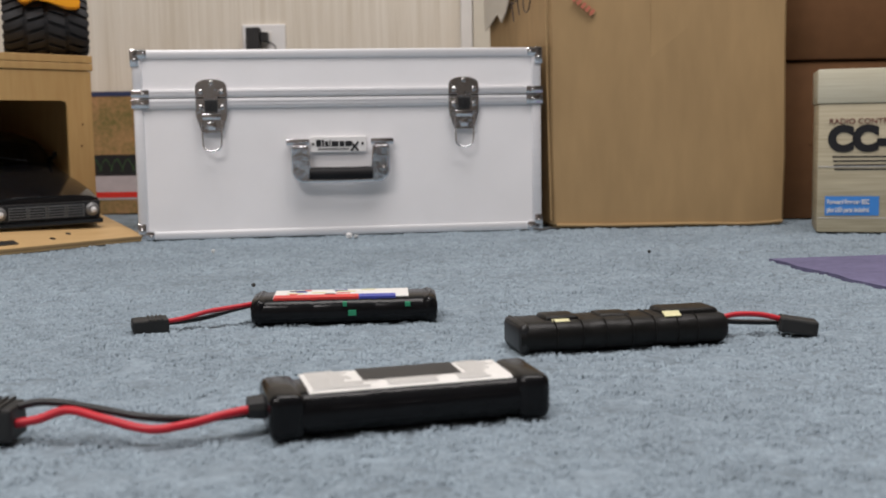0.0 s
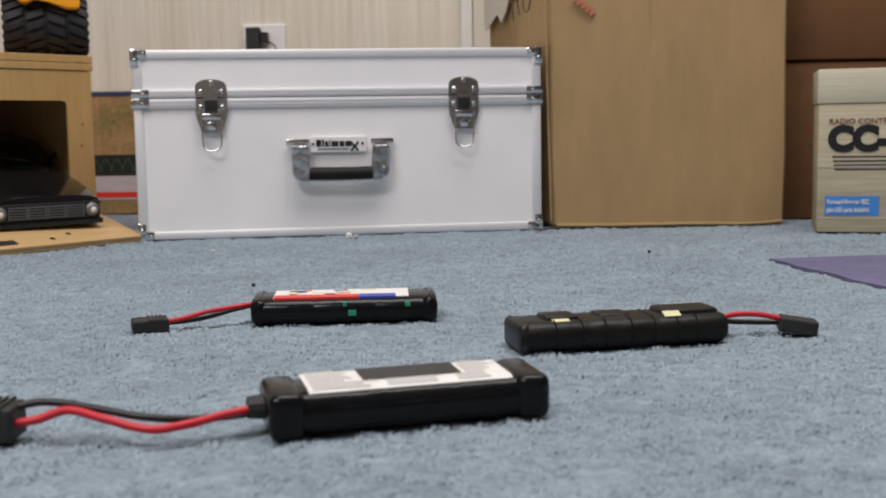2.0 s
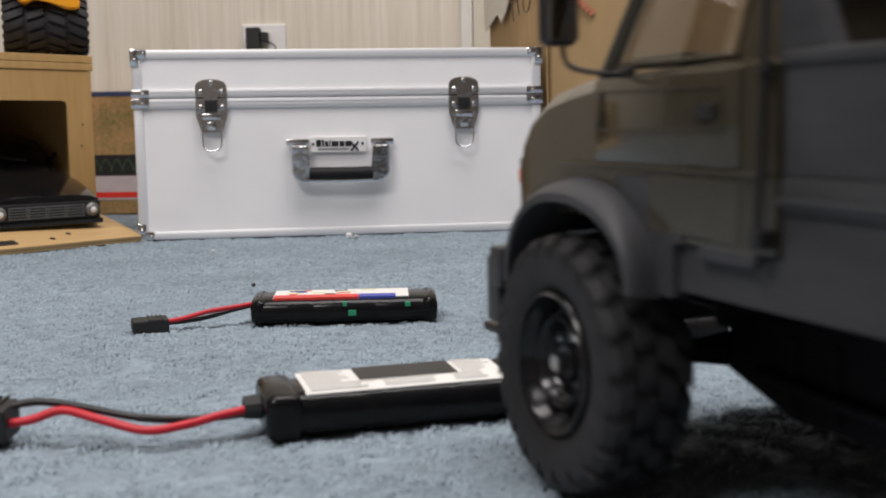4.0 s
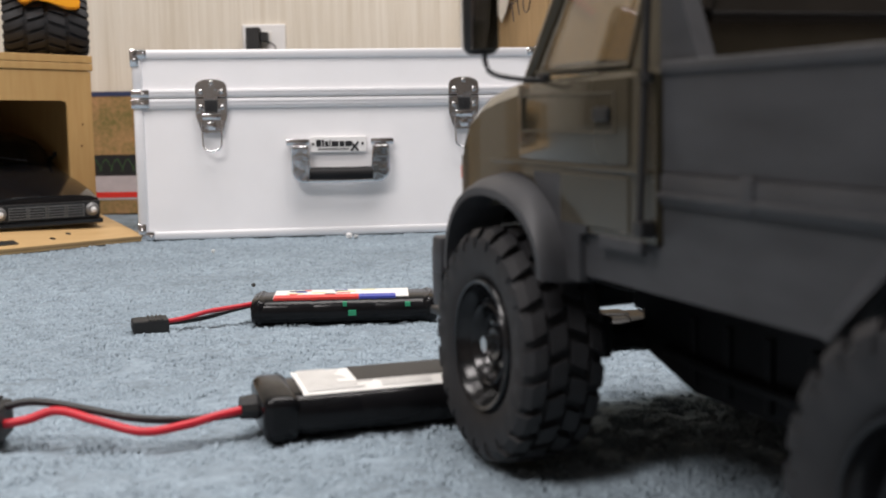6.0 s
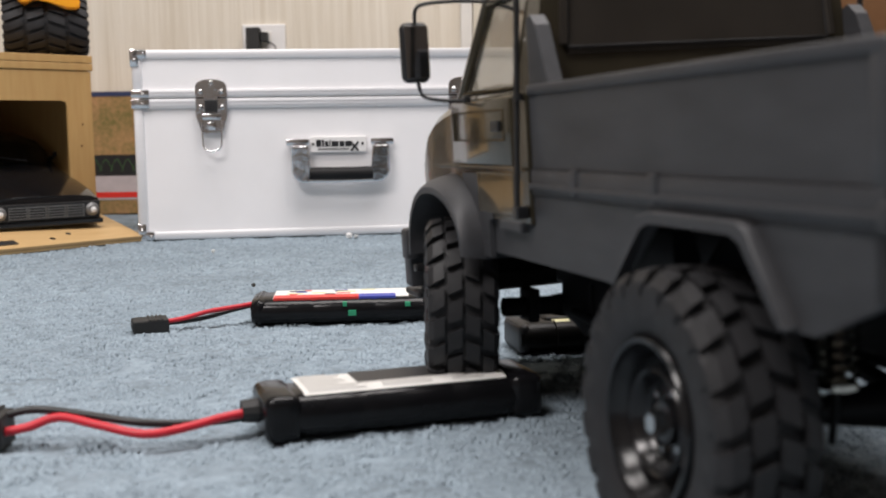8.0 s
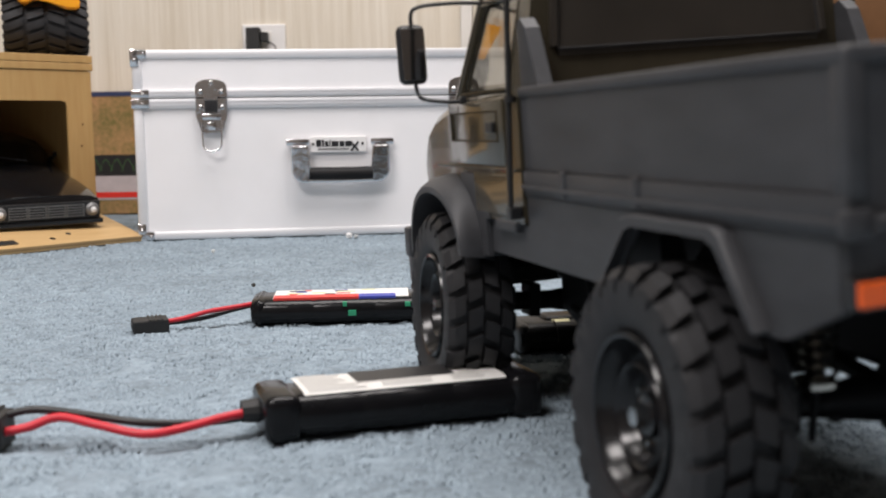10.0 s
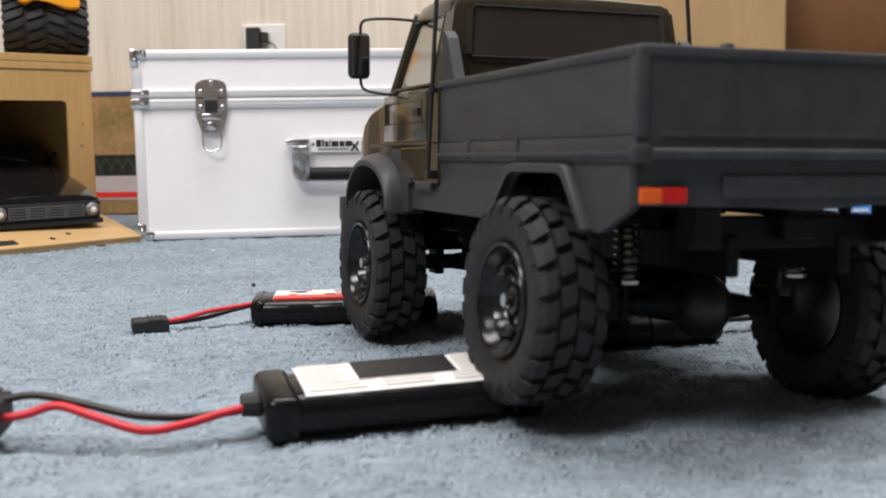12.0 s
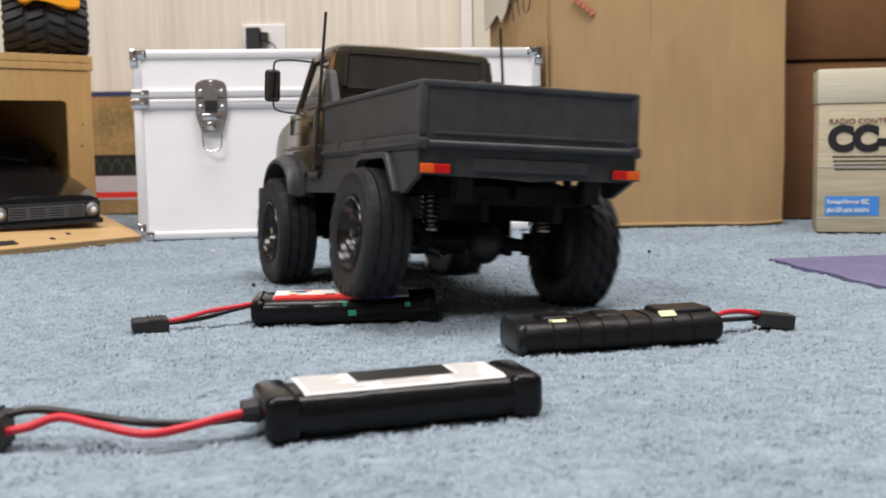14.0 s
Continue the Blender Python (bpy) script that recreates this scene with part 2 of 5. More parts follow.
# ---- the room ----
def structure(name, bm, material, label):
    return tagged(part(name, bm, material), label, name.split("_")[0], kind="structure")


structure("floor", bx(-2.5, 2.5, -2.0, 2.3, -0.05, -0.0019), CARPET, "blue-grey carpet backing under short cut pile")
structure("wall_north", bx(-2.6, 2.6, 2.12, 2.24, -0.05, 2.35), WALLPAPER, "cream wallpaper with fine vertical streaks")
structure("wall_west", bx(-2.6, -2.5, -2.0, 2.12, -0.05, 2.35), DARK_WALL, "unseen dark wall, added to darken reflections and bounce")
structure("wall_east", bx(2.5, 2.6, -2.0, 2.12, -0.05, 2.35), DARK_WALL, "unseen dark wall, added to darken reflections and bounce")
structure("wall_south", bx(-2.6, 2.6, -2.1, -2.0, -0.05, 2.35), DARK_WALL, "unseen dark wall, added to darken reflections and bounce")
structure("ceiling", bx(-2.6, 2.6, -2.1, 2.24, 2.35, 2.45), CEILING, "plain white painted ceiling")
structure("trim", bx(0.040, 0.062, 2.108, 2.12, 0.0, 2.35, bevel=0.002), PAINT, "white painted upright trim strip on wallpapered wall")
structure("panel", bx(0.064, 0.6, 2.112, 2.12, 0.0, 2.05), DOOR_PAINT, "beige painted panel beside the trim strip")


def carpet_pile():
    """Short twisted tufts, denser near the middle of the room where the toys lie."""
    rng = np.random.default_rng(3)
    spots = []
    for y0, y1, step in ((0.16, 0.62, 0.0024), (0.62, 1.0, 0.003), (1.0, 1.75, 0.0045)):
        half = 0.05 + y1 * 0.44
        nx, ny = int(2 * half / step), int((y1 - y0) / step)
        gx, gy = np.meshgrid(np.linspace(-half, half, nx), np.linspace(y0, y1, ny))
        p = np.stack([gx.ravel(), gy.ravel()], 1) + rng.normal(0, step * 0.45, (nx * ny, 2))
        spots.append(np.concatenate([p, np.full((len(p), 1), step)], 1))
    p = np.concatenate(spots)
    n = len(p)
    wave = np.sin(p[:, 0] * 61 + 2 * np.sin(p[:, 1] * 37)) * np.sin(p[:, 1] * 53 + 2 * np.sin(p[:, 0] * 43))
    def clumps(cell):
        """Smooth random heights on a grid of that size, from -1 to 1."""
        g = rng.random((int(2.4 / cell), int(2.4 / cell))) * 2 - 1
        u = (p[:, :2] + (1.2, 0.0)) / cell
        i = np.clip(u.astype(int), 0, len(g) - 2)
        f = np.clip(u - i, 0, 1)
        f = f * f * (3 - 2 * f)
        a, b = i[:, 0], i[:, 1]
        return (g[a, b] * (1 - f[:, 0]) + g[a + 1, b] * f[:, 0]) * (1 - f[:, 1]) + (g[a, b + 1] * (1 - f[:, 0]) + g[a + 1, b + 1] * f[:, 0]) * f[:, 1]
    fine, broad = clumps(0.0068), clumps(0.020)
    h = -0.0009 + 0.0008 * rng.random(n) + 0.0005 * wave + 0.0016 * fine + 0.0007 * broad - 0.0014 * (fine < -0.5)
    r = p[:, 2] * (0.72 + 0.38 * rng.random(n))
    lean = rng.normal(0, 0.0013, (n, 2))
    turn = rng.random(n) * 2 * np.pi
    v = np.zeros((n, 7, 3))
    for k in range(3):
        a = turn + k * 2 * np.pi / 3
        v[:, k, 0], v[:, k, 1], v[:, k, 2] = p[:, 0] + r * np.cos(a), p[:, 1] + r * np.sin(a), -0.0064
        v[:, 3 + k, 0] = p[:, 0] + lean[:, 0] * 0.7 + r * 0.75 * np.cos(a + 0.5)
        v[:, 3 + k, 1] = p[:, 1] + lean[:, 1] * 0.7 + r * 0.75 * np.sin(a + 0.5)
        v[:, 3 + k, 2] = h - 0.0013
    v[:, 6, 0], v[:, 6, 1], v[:, 6, 2] = p[:, 0] + lean[:, 0], p[:, 1] + lean[:, 1], h
    f = np.array([(0, 1, 4), (0, 4, 3), (1, 2, 5), (1, 5, 4), (2, 0, 3), (2, 3, 5), (3, 4, 6), (4, 5, 6), (5, 3, 6)])
    faces = (np.arange(n)[:, None, None] * 7 + f[None]).reshape(-1, 3)
    me = bpy.data.meshes.new("carpet_pile")
    me.vertices.add(n * 7)
    me.vertices.foreach_set("co", v.ravel())
    me.loops.add(len(faces) * 3)
    me.loops.foreach_set("vertex_index", faces.ravel().astype(np.int32))
    me.polygons.add(len(faces))
    me.polygons.foreach_set("loop_start", np.arange(0, len(faces) * 3, 3, dtype=np.int32))
    me.polygons.foreach_set("loop_total", np.full(len(faces), 3, dtype=np.int32))
    me.polygons.foreach_set("use_smooth", np.ones(len(faces), dtype=bool))
    me.update(calc_edges=True)
    me.materials.append(PILE)
    tagged(new("carpet_pile", me), "blue-grey short cut carpet pile, worn and speckled", "carpet", kind="stuff")


carpet_pile()


# ---- along the wall ----
def flight_case():
    """Silver equipment case: dimpled sheets in aluminium extrusions, chrome fittings."""
    W, D, H, S = 0.562, 0.21, 0.2575, 0.1925
    t = thing("equipment_case", "silver aluminium equipment case with chrome latches on the carpet", "case", pose(-0.4150, 1.507, 0.0, 0, 0, 7.4))
    part("body", bx(0.006, W - 0.006, 0.003, D - 0.003, 0.006, S - 0.002), CASE_SHEET, t)
    part("lid", bx(0.006, W - 0.006, 0.003, D - 0.003, S + 0.002, H - 0.006), CASE_SHEET, t)
    def rail(name, *a, **k):
        return part(name, bx(*a, bevel=0.003, **k), ALU, t, "satin aluminium edge rail", smooth=40)
    for y0, y1 in ((0.0, 0.012), (D - 0.012, D)):
        rail("bottom_rail", 0.004, W - 0.004, y0, y1, 0.0, 0.0115)
        rail("top_rail", 0.004, W - 0.004, y0, y1, H - 0.0125, H)
        for x0, x1 in ((0, 0.0135), (W - 0.0135, W)):
            rail("corner_post", x0, x1, y0, y1, 0.004, S - 0.002)
            rail("corner_post", x0, x1, y0, y1, S + 0.002, H - 0.004)
    for x0, x1 in ((0.0, 0.012), (W - 0.012, W)):
        rail("side_rail", x0, x1, 0.006, D - 0.006, 0.0, 0.0115)
        rail("side_rail", x0, x1, 0.006, D - 0.006, H - 0.0125, H)
    for z0, z1 in ((S - 0.0135, S - 0.0008), (S + 0.0008, S + 0.0115)):
        bm = bx(0.001, W - 0.001, -0.0008, D + 0.0008, z0, z1, bevel=0.0006)
        ob = part("seam_rail", bm, ALU, t, "ribbed aluminium closing rail", smooth=40)
        for k in (0.35, 0.68):
            z = z0 + (z1 - z0) * k
            part("rib", bx(0.002, W - 0.002, -0.0018, 0.0, z - 0.0006, z + 0.0006), ALU, ob)
    # chrome corners with rivets
    def corner(x, z, sx, sz, name):
        bm = bmesh.new()
        x1, z1 = x + sx * 0.023, z + sz * 0.024
        box(bm, min(x, x1), max(x, x1), -0.0022, 0.018, min(z, z + sz * 0.014), max(z, z + sz * 0.014), bevel=0.004)
        box(bm, min(x, x + sx * 0.012), max(x, x + sx * 0.012), -0.0022, 0.018, min(z, z1), max(z, z1), bevel=0.002)
        c = part(name, bm, CHROME, t, "chrome corner cap", smooth=40)
        for rx, rz in ((0.018, 0.006), (0.006, 0.015)):
            bm = bmesh.new()
            bmesh.ops.create_uvsphere(bm, u_segments=8, v_segments=6, radius=0.0024, matrix=Matrix.Translation((x + sx * rx, -0.0026, z + sz * rz)))
            part("rivet", bm, STEEL, c, smooth=60)
    corner(-0.001, -0.001, 1, 1, "corner_cap")
    corner(W + 0.001, -0.001, -1, 1, "corner_cap")
    corner(-0.002, H + 0.001, 1, -1, "corner_cap")
    corner(W + 0.002, H + 0.001, -1, -1, "corner_cap")
    for x, s in ((-0.002, 1), (W + 0.002, -1)):
        for z0, z1 in ((S - 0.0135, S - 0.001), (S + 0.001, S + 0.0115)):
            bm = bx(min(x, x + s * 0.024), max(x, x + s * 0.024), -0.003, 0.012, z0, z1, bevel=0.0012)
            c = part("seam_cap", bm, CHROME, t, "chrome seam bracket", smooth=40)
            bm = bmesh.new()
            bmesh.ops.create_uvsphere(bm, u_segments=8, v_segments=6, radius=0.0024, matrix=Matrix.Translation((x + s * 0.015, -0.0032, (z0 + z1) / 2)))
            part("rivet", bm, STEEL, c, smooth=60)
    # latches
    for x in (0.104, 0.4505):
        def plate(name, pts, y0, y1, material, label=""):
            bm = prism(bmesh.new(), [(x + a, b) for a, b in pts], "y", y1, y0)
            bmesh.ops.bevel(bm, geom=bm.edges[:], offset=0.0009, segments=2, affect="EDGES")
            return part(name, bm, material, t, label, smooth=40)
        arch = [(-0.021, S + 0.001)] + [(0.021 * math.cos(radians(a)), S + 0.016 + 0.009 * math.sin(radians(a))) for a in (180, 150, 120, 90, 60, 30, 0)] + [(0.021, S + 0.001)]
        up = plate("latch_plate", arch, -0.005, -0.001, CHROME, "arched chrome latch plate")
        lo = plate("keeper_plate", [(-0.021, S - 0.001), (0.021, S - 0.001), (0.021, S - 0.024), (0.014, S - 0.047), (-0.014, S - 0.047), (-0.021, S - 0.024)], -0.005, -0.001, CHROME, "chrome latch base plate")
        for a, z, p in ((-0.014, S + 0.008, up), (0.014, S + 0.008, up), (0.0, S + 0.020, up), (-0.014, S - 0.013, lo), (0.014, S - 0.013, lo)):
            bm = bmesh.new()
            bmesh.ops.create_uvsphere(bm, u_segments=10, v_segments=6, radius=0.0036, matrix=Matrix.Translation((x + a, -0.005, z)) @ Matrix.Diagonal((1, 0.5, 1, 1)))
            part("rivet", bm, STEEL, p, smooth=60)
        hook = [(-0.0095, S - 0.002)] + [(0.0095 * math.cos(radians(a)), S + 0.006 + 0.0095 * math.sin(radians(a))) for a in (180, 135, 90, 45, 0)] + [(0.0095, S - 0.002)]
        plate("hasp", hook, -0.010, -0.005, CHROME)
        bm = bx(x - 0.0085, x + 0.0085, -0.011, -0.004, S - 0.020, S - 0.003, bevel=0.001)
        lock = part("lock_body", bm, GRIP, t, "dark lock barrel housing")
        bm = cyl(bmesh.new(), (x, -0.0125, S - 0.011), (x, -0.011, S - 0.011), 0.003, seg=12)
        part("keyhole", bm, BLACK_INK, lock)
        part("lever", bx(x - 0.012, x + 0.012, -0.0095, -0.005, S - 0.030, S - 0.0215, bevel=0.0015), CHROME, t, "chrome lever bar", smooth=40)
        part("staple", bx(x - 0.005, x + 0.005, -0.010, -0.004, S - 0.044, S - 0.033, bevel=0.0015), CHROME, t, smooth=40)
        bm = tube(bmesh.new(), [(x - 0.0125, -0.007, S - 0.027), (x - 0.0125, -0.008, S - 0.060), (x - 0.0095, -0.009, S - 0.069), (x, -0.009, S - 0.0725), (x + 0.0095, -0.009, S - 0.069), (x + 0.0125, -0.008, S - 0.060), (x + 0.0125, -0.007, S - 0.027)], 0.0013)
        part("bail", bm, CHROME, t, "bright wire bail hanging down", smooth=60)
    # handle
    hx = 0.2770
    for s in (-1, 1):
        part("handle_mount", bx(hx + s * 0.058 - 0.016, hx + s * 0.058 + 0.016, -0.008, -0.001, 0.1255, 0.1345, bevel=0.0015), CHROME, t, "chrome handle hinge mount", smooth=40)
        bend = [(hx + s * (0.051 + 0.016 * math.sin(radians(a))), 0.0905 - 0.016 * math.cos(radians(a))) for a in (90, 70, 50, 30, 10)]
        bm = prism(bmesh.new(), [(hx + s * 0.0445, 0.1270), (hx + s * 0.067, 0.1270)] + bend + [(hx + s * 0.0415, 0.0742), (hx + s * 0.0415, 0.0930)], "y", -0.0180, -0.0070)
        bmesh.ops.bevel(bm, geom=bm.edges[:], offset=0.0026, segments=3, affect="EDGES")
        part("handle_arm", bm, CHROME, t, "polished chrome handle bracket", smooth=50)
    bm = tube(bmesh.new(), [(hx - 0.0435, -0.0125, 0.0870), (hx, -0.0135, 0.0866), (hx + 0.0435, -0.0125, 0.0870)], 0.0090, seg=14)
    part("handle_grip", bm, SOFT_GRIP, t, "black padded handle grip", smooth=60)
    bm = tube(bmesh.new(), [(hx - 0.046, -0.0135, 0.0775), (hx, -0.0140, 0.0770), (hx + 0.046, -0.0135, 0.0775)], 0.0036, seg=10)
    part("handle_bar", bm, CHROME, t, "chrome bar under the grip", smooth=60)
    pl = part("name_plate", bx(hx - 0.041, hx + 0.036, -0.0022, 0.003, 0.116, 0.137, bevel=0.0006), PLATE, t, "white metal maker plate with dark lettering")
    widths = (0.008, 0.004, 0.006, 0.003, 0.011, 0.008, 0.010)
    x = hx - 0.033
    for k, w in enumerate(widths):
        hgt = 0.0095 if k in (0, 1, 3) else 0.0075
        part("logo_bar", bx(x, x + w - 0.0012, -0.0030, -0.0022, 0.1235, 0.1235 + hgt, bevel=0.0003), BLACK_INK, pl)
        x += w
    bm = bmesh.new()
    for a in (40, -40):
        box(bm, -0.0013, 0.0013, -0.0032, -0.0024, -0.008, 0.008, m=Matrix.Translation((hx + 0.020, 0, 0.1235)) @ Matrix.Rotation(radians(a), 4, "Y"))
    part("logo_cross", bm, BLACK_INK, pl)
    part("small_print", bx(hx - 0.031, hx + 0.012, -0.0029, -0.0022, 0.1195, 0.1208), BLACK_INK, pl)
    for s in (-0.037, 0.031):
        bm = bmesh.new()
        bmesh.ops.create_uvsphere(bm, u_segments=8, v_segments=6, radius=0.0018, matrix=Matrix.Translation((hx + s, -0.0024, 0.1275)))
        part("rivet", bm, CHASSIS, pl)


flight_case()


def big_carton():
    """Tall cardboard box with slightly skewed sides, taped and marked."""
    t = thing("cardboard_box", "tall plain brown cardboard box with tape and handwriting", "box")
    H = 0.43
    foot = [(0.160, 1.594), (0.491, 1.588), (0.480, 2.02), (0.093, 2.0)]
    bm = bmesh.new()
    rings = []
    for z, grow in ((0.0, -0.004), (0.006, 0.0), (0.10, 0.001), (0.25, -0.002), (0.40, -0.003), (H, -0.006)):
        cx, cy = 0.31, 1.8
        pts = []
        for i, (x, y) in enumerate(foot):
            lean = -0.007 * z / 0.33 if i in (0, 3) else 0.004 * z / 0.33
            pts.append((x + lean + grow * (1 if x > cx else -1), y + grow * (1 if y > cy else -1)))
        out = []
        for i in range(4):
            a, b = Vector(pts[i]), Vector(pts[(i + 1) % 4])
            out += [a + (b - a) * 0.012, a + (b - a) * 0.35, a + (b - a) * 0.7, a + (b - a) * 0.988]
        for i in (1, 2):
            out[i] = out[i] + Vector((0, -0.002 * math.sin(z * 9)))
        rings.append([bm.verts.new((*p, z)) for p in out])
    skin(bm, rings)
    part("carton", bm, CARD, t, smooth=25)
    # bottom flap edge, crushed
    bm = bmesh.new()
    tube(bm, [(0.165, 1.5925, 0.0045), (0.25, 1.591, 0.0035), (0.36, 1.5895, 0.004), (0.44, 1.589, 0.003), (0.489, 1.5875, 0.006)], 0.0028, 6)
    part("bottom_fold", bm, CARD, t, "crushed lower fold")
    tube(bm := bmesh.new(), [(0.157, 1.5925, 0.012), (0.155, 1.592, 0.10), (0.152, 1.592, 0.22), (0.150, 1.5925, 0.40)], 0.0016, 6)
    part("score_line", bm, CARD, t, "creased upright edge")
    # the skewed left side carries tape and handwriting
    a, b = Vector((0.155, 1.5945)), Vector((0.089, 1.998))
    d = (b - a).normalized()
    def on_side(u, z, off=0.0022):
        p = a + d * u
        n = Vector((-d.y, d.x))
        return Vector((p.x + n.x * off - 0.007 * z / 0.33, p.y + n.y * off, z))
    def patch(name, pts, material, label):
        bm = bmesh.new()
        rings = [[bm.verts.new(on_side(u, z, o)) for u, z in pts] for o in (0.0008, 0.0026)]
        skin(bm, rings)
        part(name, bm, material, t, label)
    patch("tape", [(0.405, 0.42), (0.405, 0.315), (0.36, 0.322), (0.30, 0.335), (0.27, 0.318), (0.235, 0.332), (0.20, 0.36), (0.20, 0.42)], TAPE, "strip of torn clear packing tape")
    bm = bmesh.new()
    for pts in ([(0.19, 0.338), (0.18, 0.312)], [(0.205, 0.333), (0.195, 0.342), (0.175, 0.338)], [(0.155, 0.345), (0.14, 0.318)], [(0.17, 0.34), (0.14, 0.344)], [(0.115, 0.345), (0.11, 0.322), (0.085, 0.318), (0.07, 0.332)]):
        tube(bm, [on_side(u, z) for u, z in pts], 0.0011, 5)
    part("handwriting", bm, INK, t, "pencilled marks")
    bm = bmesh.new()
    for k in range(5):
        x = 0.192 + k * 0.006
        box(bm, -0.0025, 0.0025, -0.0008, 0.0008, -0.0045, 0.0045, m=Matrix.Translation((x, 1.5915, 0.325 - k * 0.0048)) @ Matrix.Rotation(radians(42), 4, "Y"))
    part("stamp", bm, RED_INK, t, "faded red stamped print")
    bm = bmesh.new()
    box(bm, 0.30, 0.352, -0.0008, 0.0008, 0.03, 0.42)
    part("flap_seam", bm, CARD, t, "seam of pale paper tape").matrix_basis = Matrix.Translation((0, 1.5925, 0))


big_carton()


def brown_box(x0, x1, y0, y1, z0, h, turn=0):
    t = thing("cardboard_box", "brown cardboard box in a stack by the wall, shade put into its colour", "box", pose(x0, y0, z0, 0, 0, turn), group="stacked boxes")
    bm = bx(0, x1 - x0, 0, y1 - y0, 0.0005, h, bevel=0.003)
    part("carton", bm, CARD_DARK, t, smooth=40)
    part("tape_seam", bx(0.05, x1 - x0 - 0.05, -0.0008, 0.001, h * 0.48, h * 0.52), CARD_DARK, t)
    return t


brown_box(0.505, 0.96, 1.68, 2.05, 0.0, 0.236)
brown_box(0.497, 0.97, 1.676, 2.06, 0.2385, 0.25)


def kit_box():
    """Model kit carton printed with pale wood grain, stood on its edge."""
    t = thing("kit_box", "model kit carton printed with pale wood grain and dark lettering", "box", pose(0.4966, 1.4654, 0.001, 0, 0, -15.2))
    W, D, H = 0.36, 0.11, 0.2135
    part("base", bx(0.0, W, 0.0, D, 0.0, 0.1685, bevel=0.0015), KITBOX, t, smooth=40)
    part("lid", bx(-0.0015, W + 0.0015, -0.0015, D + 0.0015, 0.1690, H, bevel=0.0015), KITBOX_LID, t, "paler printed lid", smooth=40)
    for z in (0.0185, 0.086):
        part("printed_line", bx(0.0008, W, -0.0006, 0.0005, z, z + 0.0011), LABEL_TEXT, t)
    up = Matrix.Rotation(radians(90), 4, "X")
    writing("RADIO CONTROL", 0.0098, MAROON, t, Matrix.Translation((0.013, -0.0006, 0.1425)) @ up, stretch=1.08)
    writing("CC-01", 0.043, BLACK_INK, t, Matrix.Translation((0.013, -0.0006, 0.1085)) @ up, bold=0.0030, stretch=1.0)
    for k, w in enumerate((0.13, 0.12, 0.125, 0.115)):
        part("text_bar", bx(0.018 + 0.001 * k, 0.018 + w, -0.0006, 0.0004, 0.0985 - k * 0.0055, 0.1003 - k * 0.0055), BLACK_INK, t, "line of fine print")
    lab = part("blue_label", bx(0.010, 0.077, -0.0009, 0.0004, 0.0222, 0.0475), BLUE_LABEL, t, "bright blue label with white print")
    writing("Forward Reverse ESC", 0.0082, PLATE, lab, Matrix.Translation((0.0125, -0.0014, 0.0375)) @ up, bold=0.00025, stretch=0.72)
    writing("plus LED parts included", 0.0082, PLATE, lab, Matrix.Translation((0.0125, -0.0014, 0.0270)) @ up, bold=0.00025, stretch=0.66)


kit_box()


def picture_box():
    t = thing("picture_box", "printed toy carton with a woodland photo leaning at the wall", "box", pose(-0.745, 2.03, 0.0))
    part("carton", bx(0, 0.30, 0.0, 0.07, 0, 0.222, bevel=0.001), COVER_GREEN, t)
    part("top_band", bx(-0.0005, 0.3005, -0.0008, 0.02, 0.214, 0.2225), NAVY, t, "dark blue top edge")
    part("white_band", bx(0, 0.30, -0.0008, 0.001, 0.026, 0.070), COVER_WHITE, t, "white lower band")
    part("red_stripe", bx(0, 0.30, -0.0014, 0.001, 0.030, 0.040), STICKER_RED, t, "red printed stripe")
    part("dark_band", bx(0, 0.30, -0.0012, 0.001, 0.070, 0.108), TRIM_BLACK, t, "dark printed shadow")
    bm = bmesh.new()
    for k in range(14):
        tube(bm, [(0.02 + k * 0.02, -0.001, 0.078), (0.032 + k * 0.02, -0.001, 0.10), (0.044 + k * 0.02, -0.001, 0.079)], 0.0007, 5)
    part("printed_lattice", bm, CAGE_GREEN, t, "printed open cage")
    for x, z, w, h, m in ((0.205, 0.19, 0.03, 0.012, STICKER_RED), (0.215, 0.14, 0.045, 0.03, COVER_WHITE), (0.18, 0.16, 0.02, 0.03, COVER_GREEN)):
        part("printed_patch", bx(x, x + w, -0.0012, 0.001, z, z + h, bevel=0.0005), PLY if m is COVER_WHITE else m, t)


picture_box()


def outlet():
    """Wall socket plate with a black charger in it."""
    t = tagged(part("wall_outlet", bx(-0.3705, -0.2895, 2.113, 2.121, 0.262, 0.346, bevel=0.002), PLATE), "white plastic wall outlet plate", "outlet")
    for z in (0.286, 0.322):
        part("socket", bx(-0.345, -0.315, 2.1115, 2.114, z - 0.012, z + 0.012, bevel=0.002), PAINT, t)
    c = thing("charger", "small black plug-in charger in the wall outlet", "charger", pose(-0.342, 2.1115, 0.318))
    part("block", bx(-0.017, 0.008, -0.030, 0.0, -0.045, 0.020, bevel=0.002), PLUG, c)
    part("pin_block", bx(0.009, 0.022, -0.024, 0.0, -0.006, 0.012, bevel=0.002), PLUG, c)
    bm = tube(bmesh.new(), [(0.020, -0.012, -0.004), (0.034, -0.010, -0.014), (0.036, -0.010, -0.035), (0.030, -0.01, -0.06)], 0.0011)
    part("lead", bm, BLACK_WIRE, c)


outlet()

# ---- plywood garage, its board, the black shell in it, the yellow toy on it ----
GARAGE = pose(-0.499, 1.592, 0.0, 0, 0, 50)


